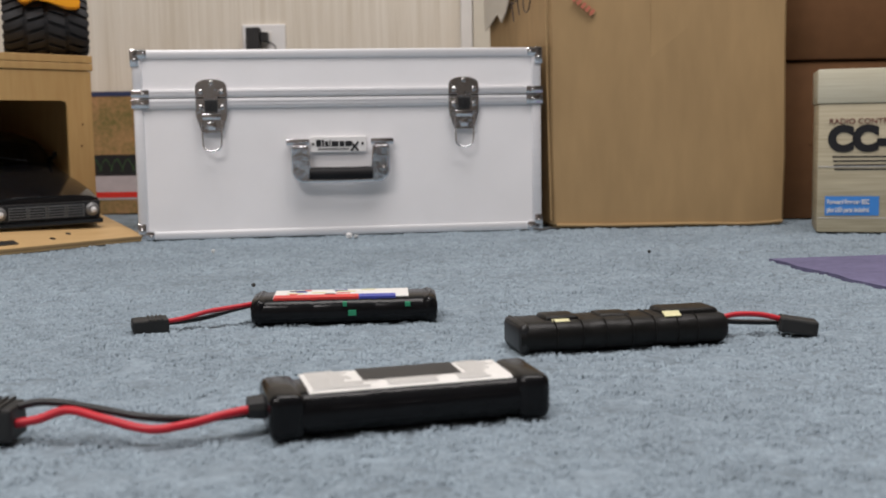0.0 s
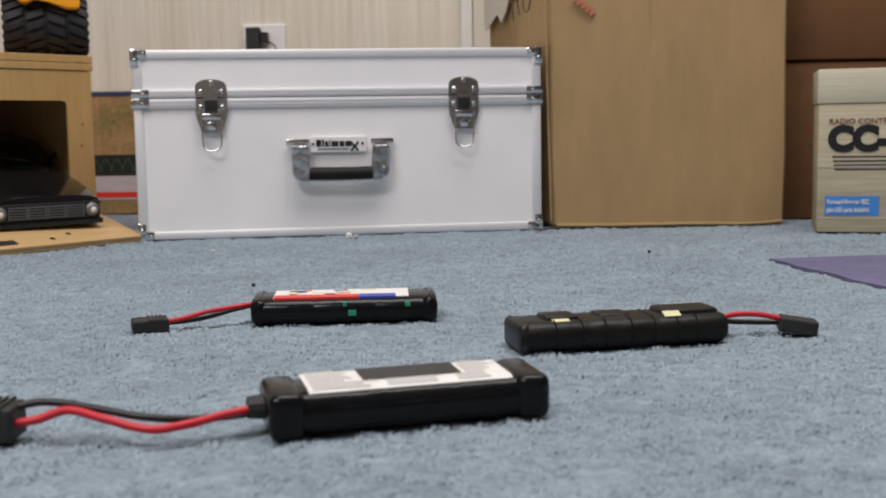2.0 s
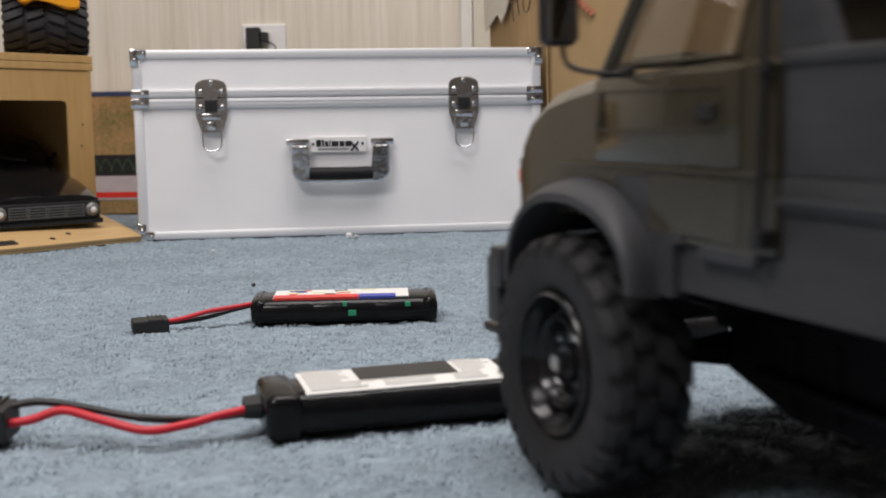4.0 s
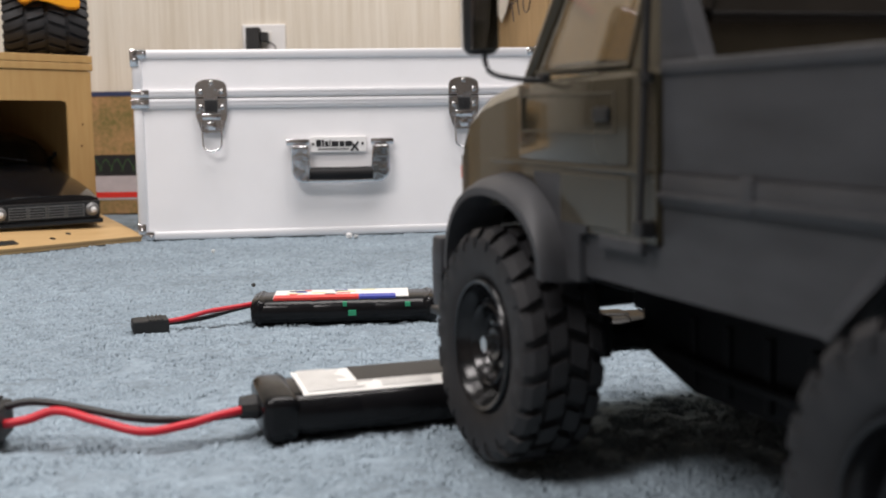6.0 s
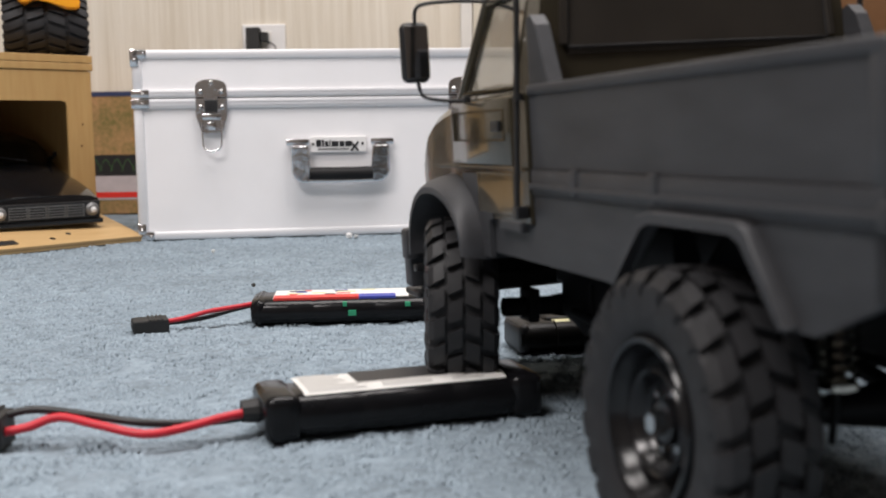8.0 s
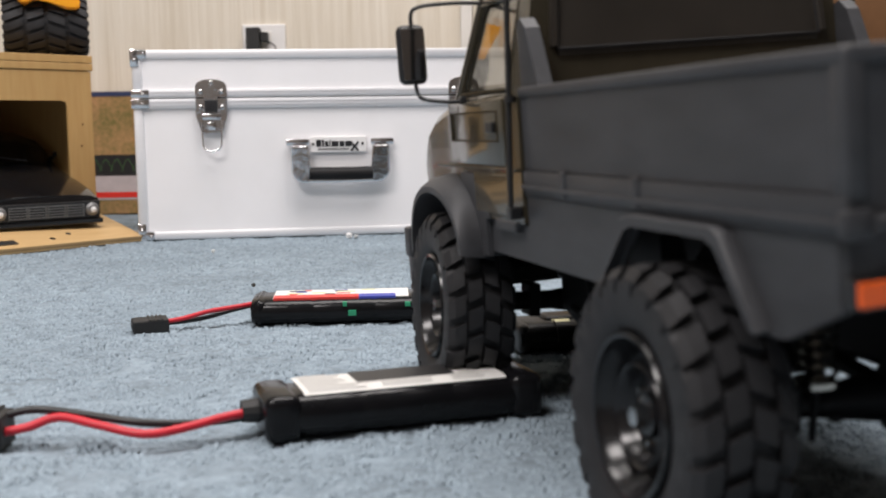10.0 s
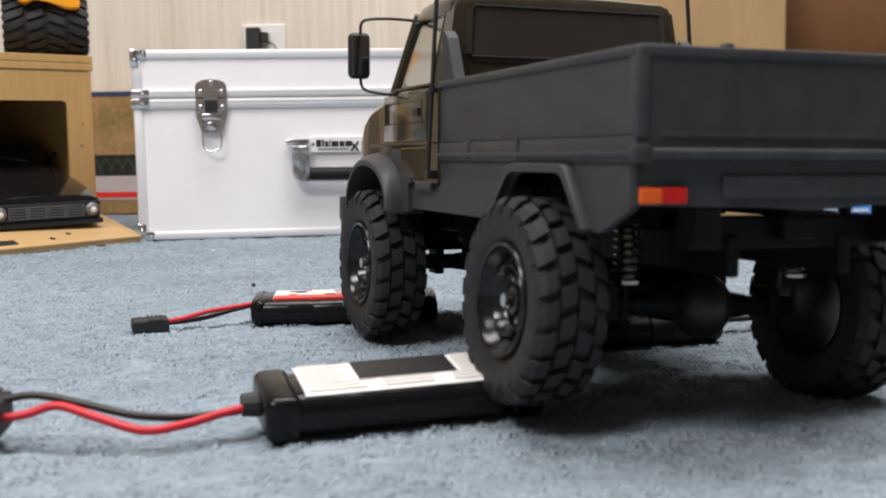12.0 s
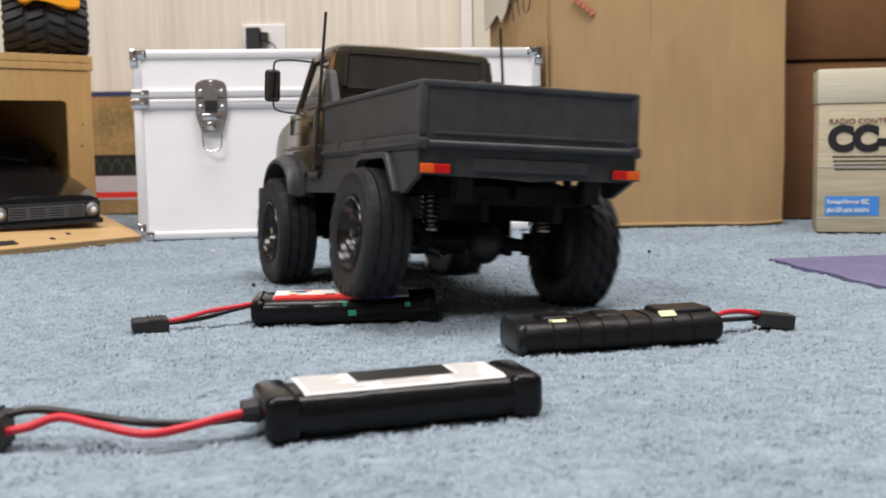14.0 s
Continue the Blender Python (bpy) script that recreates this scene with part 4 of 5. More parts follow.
# ---- the model truck: x forward, y to its left, z up, from the ground under the rear axle ----
def truck():
    t = thing("model_truck", "dark grey scale model utility truck with covered load bed", "toy truck")
    BW = 0.0848
    # load bed sides with wheel arches
    arch = [(0.0465, 0.0893), (0.0420, 0.0965), (0.0250, 0.1128), (0.0185, 0.1150), (-0.0310, 0.1150), (-0.0365, 0.1128), (-0.0520, 0.0925), (-0.0545, 0.0893)]
    side = [(-0.0932, 0.1625), (-0.0915, 0.1642), (0.1310, 0.1642), (0.1310, 0.1050), (0.1840, 0.1050), (0.1880, 0.0893)] + arch + [(-0.0640, 0.0893), (-0.0880, 0.0995), (-0.0932, 0.1035)]
    for s in (1, -1):
        bm = prism(bmesh.new(), side, "y", s * (BW - 0.0032), s * BW)
        part("bed_side", bm, TRUCK_GREY, t)
        lip = arch + [(x - 0.0032 if x < -0.02 else (x + 0.0032 if x > 0.02 else x), z + (0.0034 if z > 0.11 else 0.001)) for x, z in arch[::-1]]
        bm = prism(bmesh.new(), lip, "y", s * (BW - 0.001), s * (BW + 0.0048))
        bmesh.ops.bevel(bm, geom=bm.edges[:], offset=0.0007, segments=1, affect="EDGES")
        part("arch_lip", bm, TRUCK_GREY, t, "raised grey wheel arch lip", smooth=40)
        well = prism(bmesh.new(), [(x, z + 0.001) for x, z in arch] + [(-0.060, 0.125), (0.062, 0.125)], "y", s * 0.050, s * 0.053)
        part("wheel_well", well, CHASSIS, t, "black inner wheel well")
        part("side_rail", bx(-0.0945, 0.1310, *sorted((s * (BW - 0.0005), s * (BW + 0.0014))), 0.1188, 0.1300, bevel=0.0016), TRUCK_GREY, t, smooth=40)
        part("rail_bead", bx(-0.0950, 0.1310, *sorted((s * (BW + 0.0010), s * (BW + 0.0026))), 0.1212, 0.1238, bevel=0.0008), TRUCK_GREY, t, smooth=40)
        part("top_rim", bx(-0.0938, 0.1315, *sorted((s * (BW - 0.0042), s * (BW + 0.0014))), 0.1608, 0.1652, bevel=0.0012), TRUCK_GREY, t, smooth=40)
        part("corner_post", bx(-0.0952, -0.0880, *sorted((s * (BW - 0.0050), s * (BW + 0.0010))), 0.1285, 0.1650, bevel=0.0014), TRUCK_GREY, t, smooth=40)
        for x in (0.02, 0.085):
            part("hinge", bx(x - 0.003, x + 0.003, *sorted((s * BW, s * (BW + 0.0024))), 0.1200, 0.1306, bevel=0.001), TRUCK_GREY, t, smooth=40)
        part("rail_end", bx(-0.0965, -0.0915, *sorted((s * (BW - 0.006), s * (BW + 0.0030))), 0.1185, 0.1265, bevel=0.0018), TRUCK_GREY, t, smooth=40)
        post = [(0.1150, 0.1640), (0.1365, 0.1640), (0.1365, 0.1930), (0.1325, 0.1945), (0.1270, 0.1900)]
        part("headboard_post", prism(bmesh.new(), post, "y", s * 0.0755, s * 0.0822), TRUCK_GREY, t, "tapered grey bed post")
        part("step", bx(0.140, 0.168, *sorted((s * (BW - 0.002), s * (BW + 0.0035))), 0.1015, 0.1065, bevel=0.001), TRUCK_GREY, t)
    part("bed_floor", bx(-0.0905, 0.1280, -BW + 0.0035, BW - 0.0035, 0.1240, 0.1270), TRUCK_GREY, t)
    part("bed_front", bx(0.1282, 0.1312, -BW + 0.0035, BW - 0.0035, 0.0950, 0.1640), TRUCK_GREY, t)
    part("tailgate", bx(-0.0940, -0.0908, -BW + 0.001, BW - 0.001, 0.1245, 0.1642), TRUCK_GREY, t)
    part("tailgate_ridge", bx(-0.0950, -0.0938, -0.0745, 0.0745, 0.1288, 0.1312, bevel=0.0005), TRUCK_GREY, t, "low ridge along the tailgate")
    part("tailgate_rim", bx(-0.0955, -0.0900, -BW, BW, 0.1608, 0.1654, bevel=0.0013), TRUCK_GREY, t, smooth=40)
    bm = tube(bmesh.new(), [(-0.0962, 0.0800, 0.1225), (-0.0962, 0.0, 0.1225), (-0.0962, -0.0780, 0.1225)], 0.0026, 10)
    part("tailgate_bar", bm, TRUCK_GREY, t, "round rail under the tailgate", smooth=60)
    bm = prism(bmesh.new(), [(-BW, 0.1035), (-0.072, 0.1005), (-0.03, 0.1008), (0.0, 0.0990), (0.03, 0.1008), (0.06, 0.1010), (BW, 0.1020), (BW, 0.1205), (-BW, 0.1205)], "x", -0.0932, -0.0885)
    part("rear_valance", bm, TRUCK_GREY, t)
    part("valance_step", bx(-0.0950, -0.0930, -0.045, 0.045, 0.1045, 0.1140, bevel=0.0008), TRUCK_GREY, t)
    for s in (1, -1):
        lamp = part("tail_light", bx(-0.0968, -0.0925, *sorted((s * 0.0630, s * 0.0862)), 0.1018, 0.1098, bevel=0.0006), TRIM_BLACK, t, "rectangular orange and red tail light")
        part("red_lens", bx(-0.0980, -0.0962, *sorted((s * 0.0638, s * 0.0752)), 0.1026, 0.1090, bevel=0.0007), LENS_RED, lamp, "red lens")
        part("orange_lens", bx(-0.0980, -0.0962, *sorted((s * 0.0754, s * 0.0856)), 0.1026, 0.1090, bevel=0.0007), LENS_ORANGE, lamp, "orange lens")
        part("mount_bracket", bx(-0.0925, -0.0780, *sorted((s * 0.044, s * 0.056)), 0.0840, 0.1010, bevel=0.001), CHASSIS, t)
    # cab: lower body as a loft, hollow upper part with pillars and panes
    bm = bmesh.new()
    rings = []
    for x, w, top, low in ((0.1325, 0.0838, 0.1640, 0.1060), (0.1500, 0.0845, 0.1640, 0.1060), (0.2250, 0.0840, 0.1625, 0.1060), (0.2420, 0.0825, 0.1622, 0.1100), (0.2600, 0.0818, 0.1600, 0.1100), (0.2800, 0.0812, 0.1565, 0.1080), (0.2950, 0.0808, 0.1500, 0.1000), (0.3040, 0.0802, 0.1410, 0.0960), (0.3090, 0.0792, 0.1290, 0.0950), (0.3100, 0.0780, 0.1120, 0.0950)):
        e = 0.006 if x > 0.23 else 0.0025
        rings.append([bm.verts.new((x, y, z)) for y, z in ((-w, low), (-w, 0.1300), (-w * 0.995, top - e), (-w * 0.97 + 0.001, top - e * 0.3), (-w * 0.93, top), (-w * 0.4, top + (0.003 if x > 0.23 else 0)), (w * 0.4, top + (0.003 if x > 0.23 else 0)), (w * 0.93, top), (w * 0.97 - 0.001, top - e * 0.3), (w * 0.995, top - e), (w, 0.1300), (w, low))])
    skin(bm, rings)
    part("cab_body", bm, CAB_PAINT, t, "glossy gunmetal brown cab and bonnet", smooth=35)
    bm = bmesh.new()
    rings = []
    for x, w, z in ((0.1375, 0.0715, 0.2130), (0.1390, 0.0732, 0.2168), (0.1440, 0.0742, 0.2188), (0.1700, 0.0745, 0.2196), (0.2000, 0.0738, 0.2180), (0.2120, 0.0728, 0.2150), (0.2150, 0.0715, 0.2115)):
        lo = 0.2080 if x > 0.138 else 0.2090
        rings.append([bm.verts.new((x, y, zz)) for y, zz in ((-w, lo), (-w, z - 0.006), (-w + 0.0025, z - 0.0018), (-w + 0.008, z), (-0.03, z + 0.0012), (0.03, z + 0.0012), (w - 0.008, z), (w - 0.0025, z - 0.0018), (w, z - 0.006), (w, lo))])
    skin(bm, rings)
    part("roof", bm, CAB_PAINT, t, smooth=40)
    # rear wall
    bm = bmesh.new()
    def quad(bm, pts, d):
        rings = [[bm.verts.new(p) for p in pts], [bm.verts.new(Vector(p) + Vector(d)) for p in pts]]
        skin(bm, rings)
        return bm
    quad(bm, [(0.1345, -0.0800, 0.1635), (0.1345, 0.0800, 0.1635), (0.1375, 0.0728, 0.2120), (0.1375, -0.0728, 0.2120)], (0.003, 0, 0))
    part("rear_wall", bm, CAB_PAINT, t)
    bm = quad(bmesh.new(), [(0.1338, -0.0685, 0.1780), (0.1338, 0.0685, 0.1780), (0.1360, 0.0655, 0.2130), (0.1360, -0.0655, 0.2130)], (0.0022, 0, 0))
    bmesh.ops.bevel(bm, geom=[e for e in bm.edges if abs((e.verts[0].co - e.verts[1].co).x) > 0.0015], offset=0.004, segments=3, affect="EDGES")
    part("rear_window", bm, DARK_PANE, t, "blacked-out rear window panel", smooth=40)
    bm = bmesh.new()
    c = [(0.1335, 0.0650, 0.1805), (0.1335, -0.0650, 0.1805), (0.1355, -0.0625, 0.2105), (0.1355, 0.0625, 0.2105), (0.1335, 0.0650, 0.1805)]
    for a, b in zip(c, c[1:]):
        cyl(bm, a, b, 0.0007, seg=6)
    part("window_bead", bm, TRIM_BLACK, t)
    for s in (1, -1):
        def bar(name, a, b, r):
            m = bmesh.new()
            tube(m, [(a[0], s * a[1], a[2]), ((a[0] + b[0]) / 2, s * (a[1] + b[1]) / 2, (a[2] + b[2]) / 2), (b[0], s * b[1], b[2])], r, 8)
            part(name, m, CAB_PAINT, t, smooth=60)
        bar("front_pillar", (0.2400, 0.0790, 0.1610), (0.2125, 0.0700, 0.2130), 0.0032)
        bm = quad(bmesh.new(), [(0.1345, s * 0.0808, 0.1630), (0.1560, s * 0.0812, 0.1630), (0.1500, s * 0.0738, 0.2105), (0.1385, s * 0.0735, 0.2105)], (0, -s * 0.003, 0))
        part("rear_pillar", bm, CAB_PAINT, t)
        bm = quad(bmesh.new(), [(0.1565, s * 0.0800, 0.1635), (0.2350, s * 0.0795, 0.1635), (0.2090, s * 0.0712, 0.2095), (0.1505, s * 0.0722, 0.2095)], (0, -s * 0.0008, 0))
        ob = part("side_window", bm, GLASS, t, "clear side window pane")
        ob.visible_shadow = False
        bm = bmesh.new()
        c = [(0.1575, 0.0812, 0.1655), (0.2300, 0.0808, 0.1655), (0.2085, 0.0733, 0.2075), (0.1520, 0.0738, 0.2075), (0.1575, 0.0812, 0.1655)]
        for a, b in zip(c, c[1:]):
            cyl(bm, (a[0], s * a[1], a[2]), (b[0], s * b[1], b[2]), 0.0010, seg=6)
        part("window_frame", bm, CAB_PAINT, t)
        door = part("door", bx(0.1480, 0.2330, *sorted((s * 0.0836, s * 0.0853)), 0.1310, 0.1610, bevel=0.0007), CAB_PAINT, t, "glossy gunmetal door", smooth=40)
        for x0, x1, z0, z1 in ((0.1560, 0.2290, 0.1420, 0.1429), (0.1560, 0.2290, 0.1555, 0.1564), (0.1555, 0.1564, 0.1420, 0.1564), (0.2285, 0.2294, 0.1420, 0.1564)):
            part("panel_bead", bx(x0, x1, *sorted((s * 0.0850, s * 0.0858)), z0, z1), CAB_PAINT, door)
        hd = part("door_handle", bx(0.1585, 0.1690, *sorted((s * 0.0853, s * 0.0872)), 0.1462, 0.1512, bevel=0.0007), TRIM_BLACK, door, "black recessed door handle")
        part("belt_crease", bx(0.1345, 0.2620, *sorted((s * 0.0835, s * 0.0858)), 0.1288, 0.1304, bevel=0.0005), CAB_PAINT, t, "raised crease line")
        part("lower_door", bx(0.1480, 0.1980, *sorted((s * 0.0838, s * 0.0851)), 0.1080, 0.1275, bevel=0.0007), CAB_PAINT, t)
        # front wheel arch: a broad curved flange
        bm = bmesh.new()
        # (half width, rear reach, front reach, height, foot at the rear, foot at the front)
        sec = [(0.0740, 0.0510, 0.0475, 0.0425, 0.0850, 0.0800), (0.0865, 0.0508, 0.0470, 0.0420, 0.0852, 0.0800), (0.0938, 0.0516, 0.0472, 0.0404, 0.0862, 0.0800),
               (0.0980, 0.0520, 0.0474, 0.0378, 0.0872, 0.0800), (0.0994, 0.0512, 0.0468, 0.0362, 0.0874, 0.0800), (0.0994, 0.0480, 0.0440, 0.0330, 0.0874, 0.0800), (0.0740, 0.0480, 0.0440, 0.0335, 0.0860, 0.0800)]
        loops = []
        for k in range(25):
            a = math.pi * k / 24
            c, q = math.cos(a), abs(math.sin(a)) ** 0.9
            loops.append([bm.verts.new((0.2430 - (back if c > 0 else fore) * abs(c) ** 0.92 * (1 if c > 0 else -1), s * y,
                                        (foot * (1 + c) + toe * (1 - c)) / 2 * (1 - q) + (0.0830 + up) * q)) for y, back, fore, up, foot, toe in sec])
        skin(bm, loops)
        part("front_fender", bm, TRUCK_GREY, t, "broad curved grey wheel arch", smooth=40)
        well = [(0.2430 - 0.0500 * math.cos(radians(a)), 0.0800 + 0.0420 * math.sin(radians(a))) for a in range(0, 181, 20)]
        part("front_well", prism(bmesh.new(), well, "y", s * 0.0520, s * 0.0560), CHASSIS, t, "black inner wheel well")
        part("fender_web", prism(bmesh.new(), [(0.1830, 0.0870), (0.1935, 0.0870), (0.1960, 0.1000), (0.2060, 0.1150), (0.2200, 0.1235), (0.2200, 0.1265), (0.1780, 0.1265), (0.1780, 0.1055), (0.1830, 0.1050)], "y", s * 0.0850, s * 0.0876), TRUCK_GREY, t, "grey fender flank below the door")
        ind = part("indicator", bx(0.3060, 0.3130, *sorted((s * 0.0745, s * 0.0808)), 0.1185, 0.1255, bevel=0.001), LENS_ORANGE, t, "small orange front indicator")
        # mirror on two bent arms
        arms = bmesh.new()
        tube(arms, [(0.2145, s * 0.0845, 0.1620), (0.2160, s * 0.0950, 0.1625), (0.2212, s * 0.1050, 0.1655), (0.2222, s * 0.1070, 0.1732)], 0.0010, 7)
        part("mirror_arm", arms, TRIM_BLACK, t, "thin black bent arm", smooth=60)
        arms = bmesh.new()
        tube(arms, [(0.2110, s * 0.0735, 0.2095), (0.2150, s * 0.0900, 0.2105), (0.2212, s * 0.1050, 0.2092), (0.2222, s * 0.1070, 0.2010)], 0.0010, 7)
        part("mirror_arm", arms, TRIM_BLACK, t, "thin black bent arm", smooth=60)
        part("arm_bracket", bx(0.2110, 0.2180, *sorted((s * 0.0838, s * 0.0870)), 0.1592, 0.1645, bevel=0.0008), TRIM_BLACK, t)
        bm = bx(0.2208, 0.2285, *sorted((s * 0.1000, s * 0.1145)), 0.1722, 0.2018, bevel=0.0036, seg=4)
        mir = part("mirror", bm, TRIM_BLACK, t, "tall rounded black door mirror", smooth=40)
        part("mirror_glass", bx(0.2199, 0.2210, *sorted((s * 0.1015, s * 0.1130)), 0.1742, 0.1998, bevel=0.0003), MIRROR, mir, "mirror glass")
        # upright rod behind the door
        bm = cyl(bmesh.new(), (0.1345, s * 0.0915, 0.1120), (0.1390, s * 0.0830, 0.2440), 0.0013, seg=8)
        rod = part("stake_rod", bm, TRIM_BLACK, t, "slim upright rod behind the cab", smooth=60)
        part("rod_clip", cyl(bmesh.new(), (0.1350, s * 0.0884, 0.1590), (0.1351, s * 0.0882, 0.1620), 0.0024, seg=10), TRIM_BLACK, rod)
        part("rod_foot", bx(0.1318, 0.1372, *sorted((s * 0.0868, s * 0.0928)), 0.1085, 0.1140, bevel=0.0008), TRIM_BLACK, rod)
    bm = quad(bmesh.new(), [(0.2400, -0.0770, 0.1635), (0.2400, 0.0770, 0.1635), (0.2130, 0.0690, 0.2110), (0.2130, -0.0690, 0.2110)], (0.0008, 0, 0.0004))
    ws = part("windscreen", bm, GLASS, t, "clear windscreen")
    ws.visible_shadow = False
    part("dash", bx(0.205, 0.236, -0.070, 0.070, 0.1645, 0.1690, bevel=0.001), TRIM_BLACK, t)
    part("bumper", bx(0.3040, 0.3170, -0.0955, 0.0955, 0.0585, 0.0880, bevel=0.0018), TRUCK_GREY, t, "straight grey front bumper", smooth=40)
    for s in (1, -1):
        part("bumper_wing", bx(0.2930, 0.3040, *sorted((s * 0.0880, s * 0.1000)), 0.0760, 0.0935, bevel=0.0018), TRUCK_GREY, t, "short turned-back bumper end", smooth=40)
        part("wing_lug", bx(0.2900, 0.2960, *sorted((s * 0.0900, s * 0.0960)), 0.0690, 0.0735, bevel=0.0010), TRIM_BLACK, t)
    part("bumper_lip", bx(0.2980, 0.3260, -0.0935, 0.0935, 0.0525, 0.0565, bevel=0.0012), TRIM_BLACK, t)
    part("bumper_stay", bx(0.2980, 0.3100, -0.0880, 0.0880, 0.0560, 0.0660), TRIM_BLACK, t)
    part("nose_skirt", bx(0.2860, 0.3030, -0.0780, 0.0780, 0.0640, 0.0960), CHASSIS, t)
    part("front_grille", bx(0.3085, 0.3125, -0.0560, 0.0560, 0.1000, 0.1300, bevel=0.001), TRIM_BLACK, t)
    # chassis
    for s in (1, -1):
        part("frame_rail", bx(-0.080, 0.290, *sorted((s * 0.026, s * 0.032)), 0.0700, 0.0880, bevel=0.001), CHASSIS, t)
        part("link_rod", cyl(bmesh.new(), (-0.004, s * 0.028, 0.0450), (0.105, s * 0.022, 0.0520), 0.0028, seg=8), CHASSIS, t)
        part("shock_tower", bx(-0.030, -0.010, *sorted((s * 0.036, s * 0.058)), 0.0900, 0.1000, bevel=0.001), CHASSIS, t)
        shock = part("shock_body", cyl(bmesh.new(), (-0.0215, s * 0.0475, 0.0640), (-0.0205, s * 0.0465, 0.0960), 0.0032, seg=12), CHASSIS, t, "black shock absorber")
        pts = []
        for k in range(8 * 9 + 1):
            a = 2 * math.pi * k / 9
            pts.append((-0.0212 + 0.0064 * math.cos(a), s * 0.0470 + 0.0064 * math.sin(a), 0.0640 + 0.0300 * k / 72))
        bm = bmesh.new()
        rings = []
        for i, p in enumerate(pts):
            p = Vector(p)
            d = (Vector(pts[min(i + 1, len(pts) - 1)]) - Vector(pts[max(i - 1, 0)])).normalized()
            u = d.cross(Vector((0, 0, 1))).normalized()
            v = u.cross(d)
            rings.append([bm.verts.new(p + (u * math.cos(q) + v * math.sin(q)) * 0.00095) for q in (0, 1.57, 3.14, 4.71)])
        skin(bm, rings)
        part("coil_spring", bm, SPRING, shock, "bare steel coil spring", smooth=60)
        part("spring_cup", cyl(bmesh.new(), (-0.0215, s * 0.0475, 0.0622), (-0.0215, s * 0.0475, 0.0638), 0.0068, seg=16), SPRING, shock)
        part("shock_rod", cyl(bmesh.new(), (-0.0205, s * 0.0490, 0.0440), (-0.0215, s * 0.0475, 0.0622), 0.0012, seg=8), CHASSIS, shock)
    tub = [(0.052, 0.048), (0.070, 0.0400), (0.185, 0.0385), (0.222, 0.0500), (0.222, 0.0660), (0.196, 0.0735), (0.150, 0.0745), (0.146, 0.0835), (0.100, 0.0840), (0.094, 0.0730), (0.052, 0.0700)]
    part("chassis_tub", prism(bmesh.new(), tub, "y", -0.026, 0.036), CHASSIS, t, "black moulded chassis tub")
    for x in (0.066, 0.088, 0.112, 0.136, 0.160, 0.182):
        part("tub_rib", bx(x, x + 0.0035, -0.0280, 0.0380, 0.0415, 0.0690, bevel=0.0006), CHASSIS, t)
    for s in (-0.019, 0.039):
        m = tube(bmesh.new(), [(0.060, s, 0.0560), (0.090, s, 0.0520), (0.150, s, 0.0505), (0.200, s, 0.0530)], 0.0024, 8)
        part("suspension_link", m, CHASSIS, t, smooth=60)
    part("speed_controller", bx(0.108, 0.140, -0.006, 0.026, 0.0842, 0.0930, bevel=0.0015), TRIM_BLACK, t, smooth=40)
    part("bed_cover", bx(-0.0900, 0.1275, -BW + 0.0040, BW - 0.0040, 0.1600, 0.1626, bevel=0.0006), TRUCK_GREY, t, "flat grey bed cover")
    part("cover_latch", bx(-0.0790, -0.0735, 0.0300, 0.0345, 0.1624, 0.1690, bevel=0.0008), TRUCK_GREY, t)
    part("side_tank", bx(0.150, 0.190, -0.074, -0.031, 0.0500, 0.0885, bevel=0.003), CHASSIS, t, "black box behind the front wheel")
    part("front_brace", bx(0.160, 0.235, -0.030, 0.034, 0.0640, 0.0885, bevel=0.002), CHASSIS, t)
    part("gearbox", bx(0.085, 0.165, -0.024, 0.024, 0.0480, 0.0860, bevel=0.004), CHASSIS, t)
    part("battery_tray", bx(0.040, 0.175, -0.052, -0.027, 0.0440, 0.0880, bevel=0.003), CHASSIS, t)
    part("rear_crossmember", bx(-0.0780, -0.0660, -0.050, 0.050, 0.0820, 0.0960, bevel=0.001), CHASSIS, t)
    part("tow_jaw", bx(-0.0860, -0.0700, -0.008, 0.008, 0.0860, 0.0960, bevel=0.001), CHASSIS, t)
    part("prop_shaft", cyl(bmesh.new(), (0.015, 0.0, 0.0500), (0.090, 0.0, 0.0620), 0.0035, seg=10), CHASSIS, t)
    part("under_tray", bx(0.0600, 0.2850, -0.058, 0.058, 0.0880, 0.1060), CHASSIS, t)

    # the cab is a little wider than the bed behind it
    for ob in t.children_recursive:
        if ob.type == "MESH" and ob.name.split(".")[0] in ("cab_body", "door", "panel_bead", "door_handle", "belt_crease", "lower_door"):
            ob.data.transform(Matrix.Diagonal((1, 1.03, 1, 1)))

    # axles swing under the body; each carries its diff housing
    def axle(name, rear):
        ax = empty_part(name, t)
        bm = cyl(bmesh.new(), (0, -0.062, 0), (0, 0.062, 0), 0.0052, seg=12)
        cyl(bm, (0, -0.034, 0), (0, -0.012, 0), 0.0055, 0.0088, seg=12)
        cyl(bm, (0, 0.034, 0), (0, 0.010, 0), 0.0055, 0.0088, seg=12)
        part("axle_tube", bm, CHASSIS, ax, smooth=40)
        bm = bmesh.new()
        bmesh.ops.create_uvsphere(bm, u_segments=20, v_segments=12, radius=0.0168, matrix=Matrix.Translation((-0.002, -0.006, 0)) @ Matrix.Diagonal((0.95, 0.95, 1, 1)))
        part("diff_housing", bm, TRIM_BLACK, ax, "round black differential housing", smooth=60)
        part("link_mount", bx(-0.008, 0.008, -0.050, -0.044, -0.008, 0.010, bevel=0.001), CHASSIS, ax)
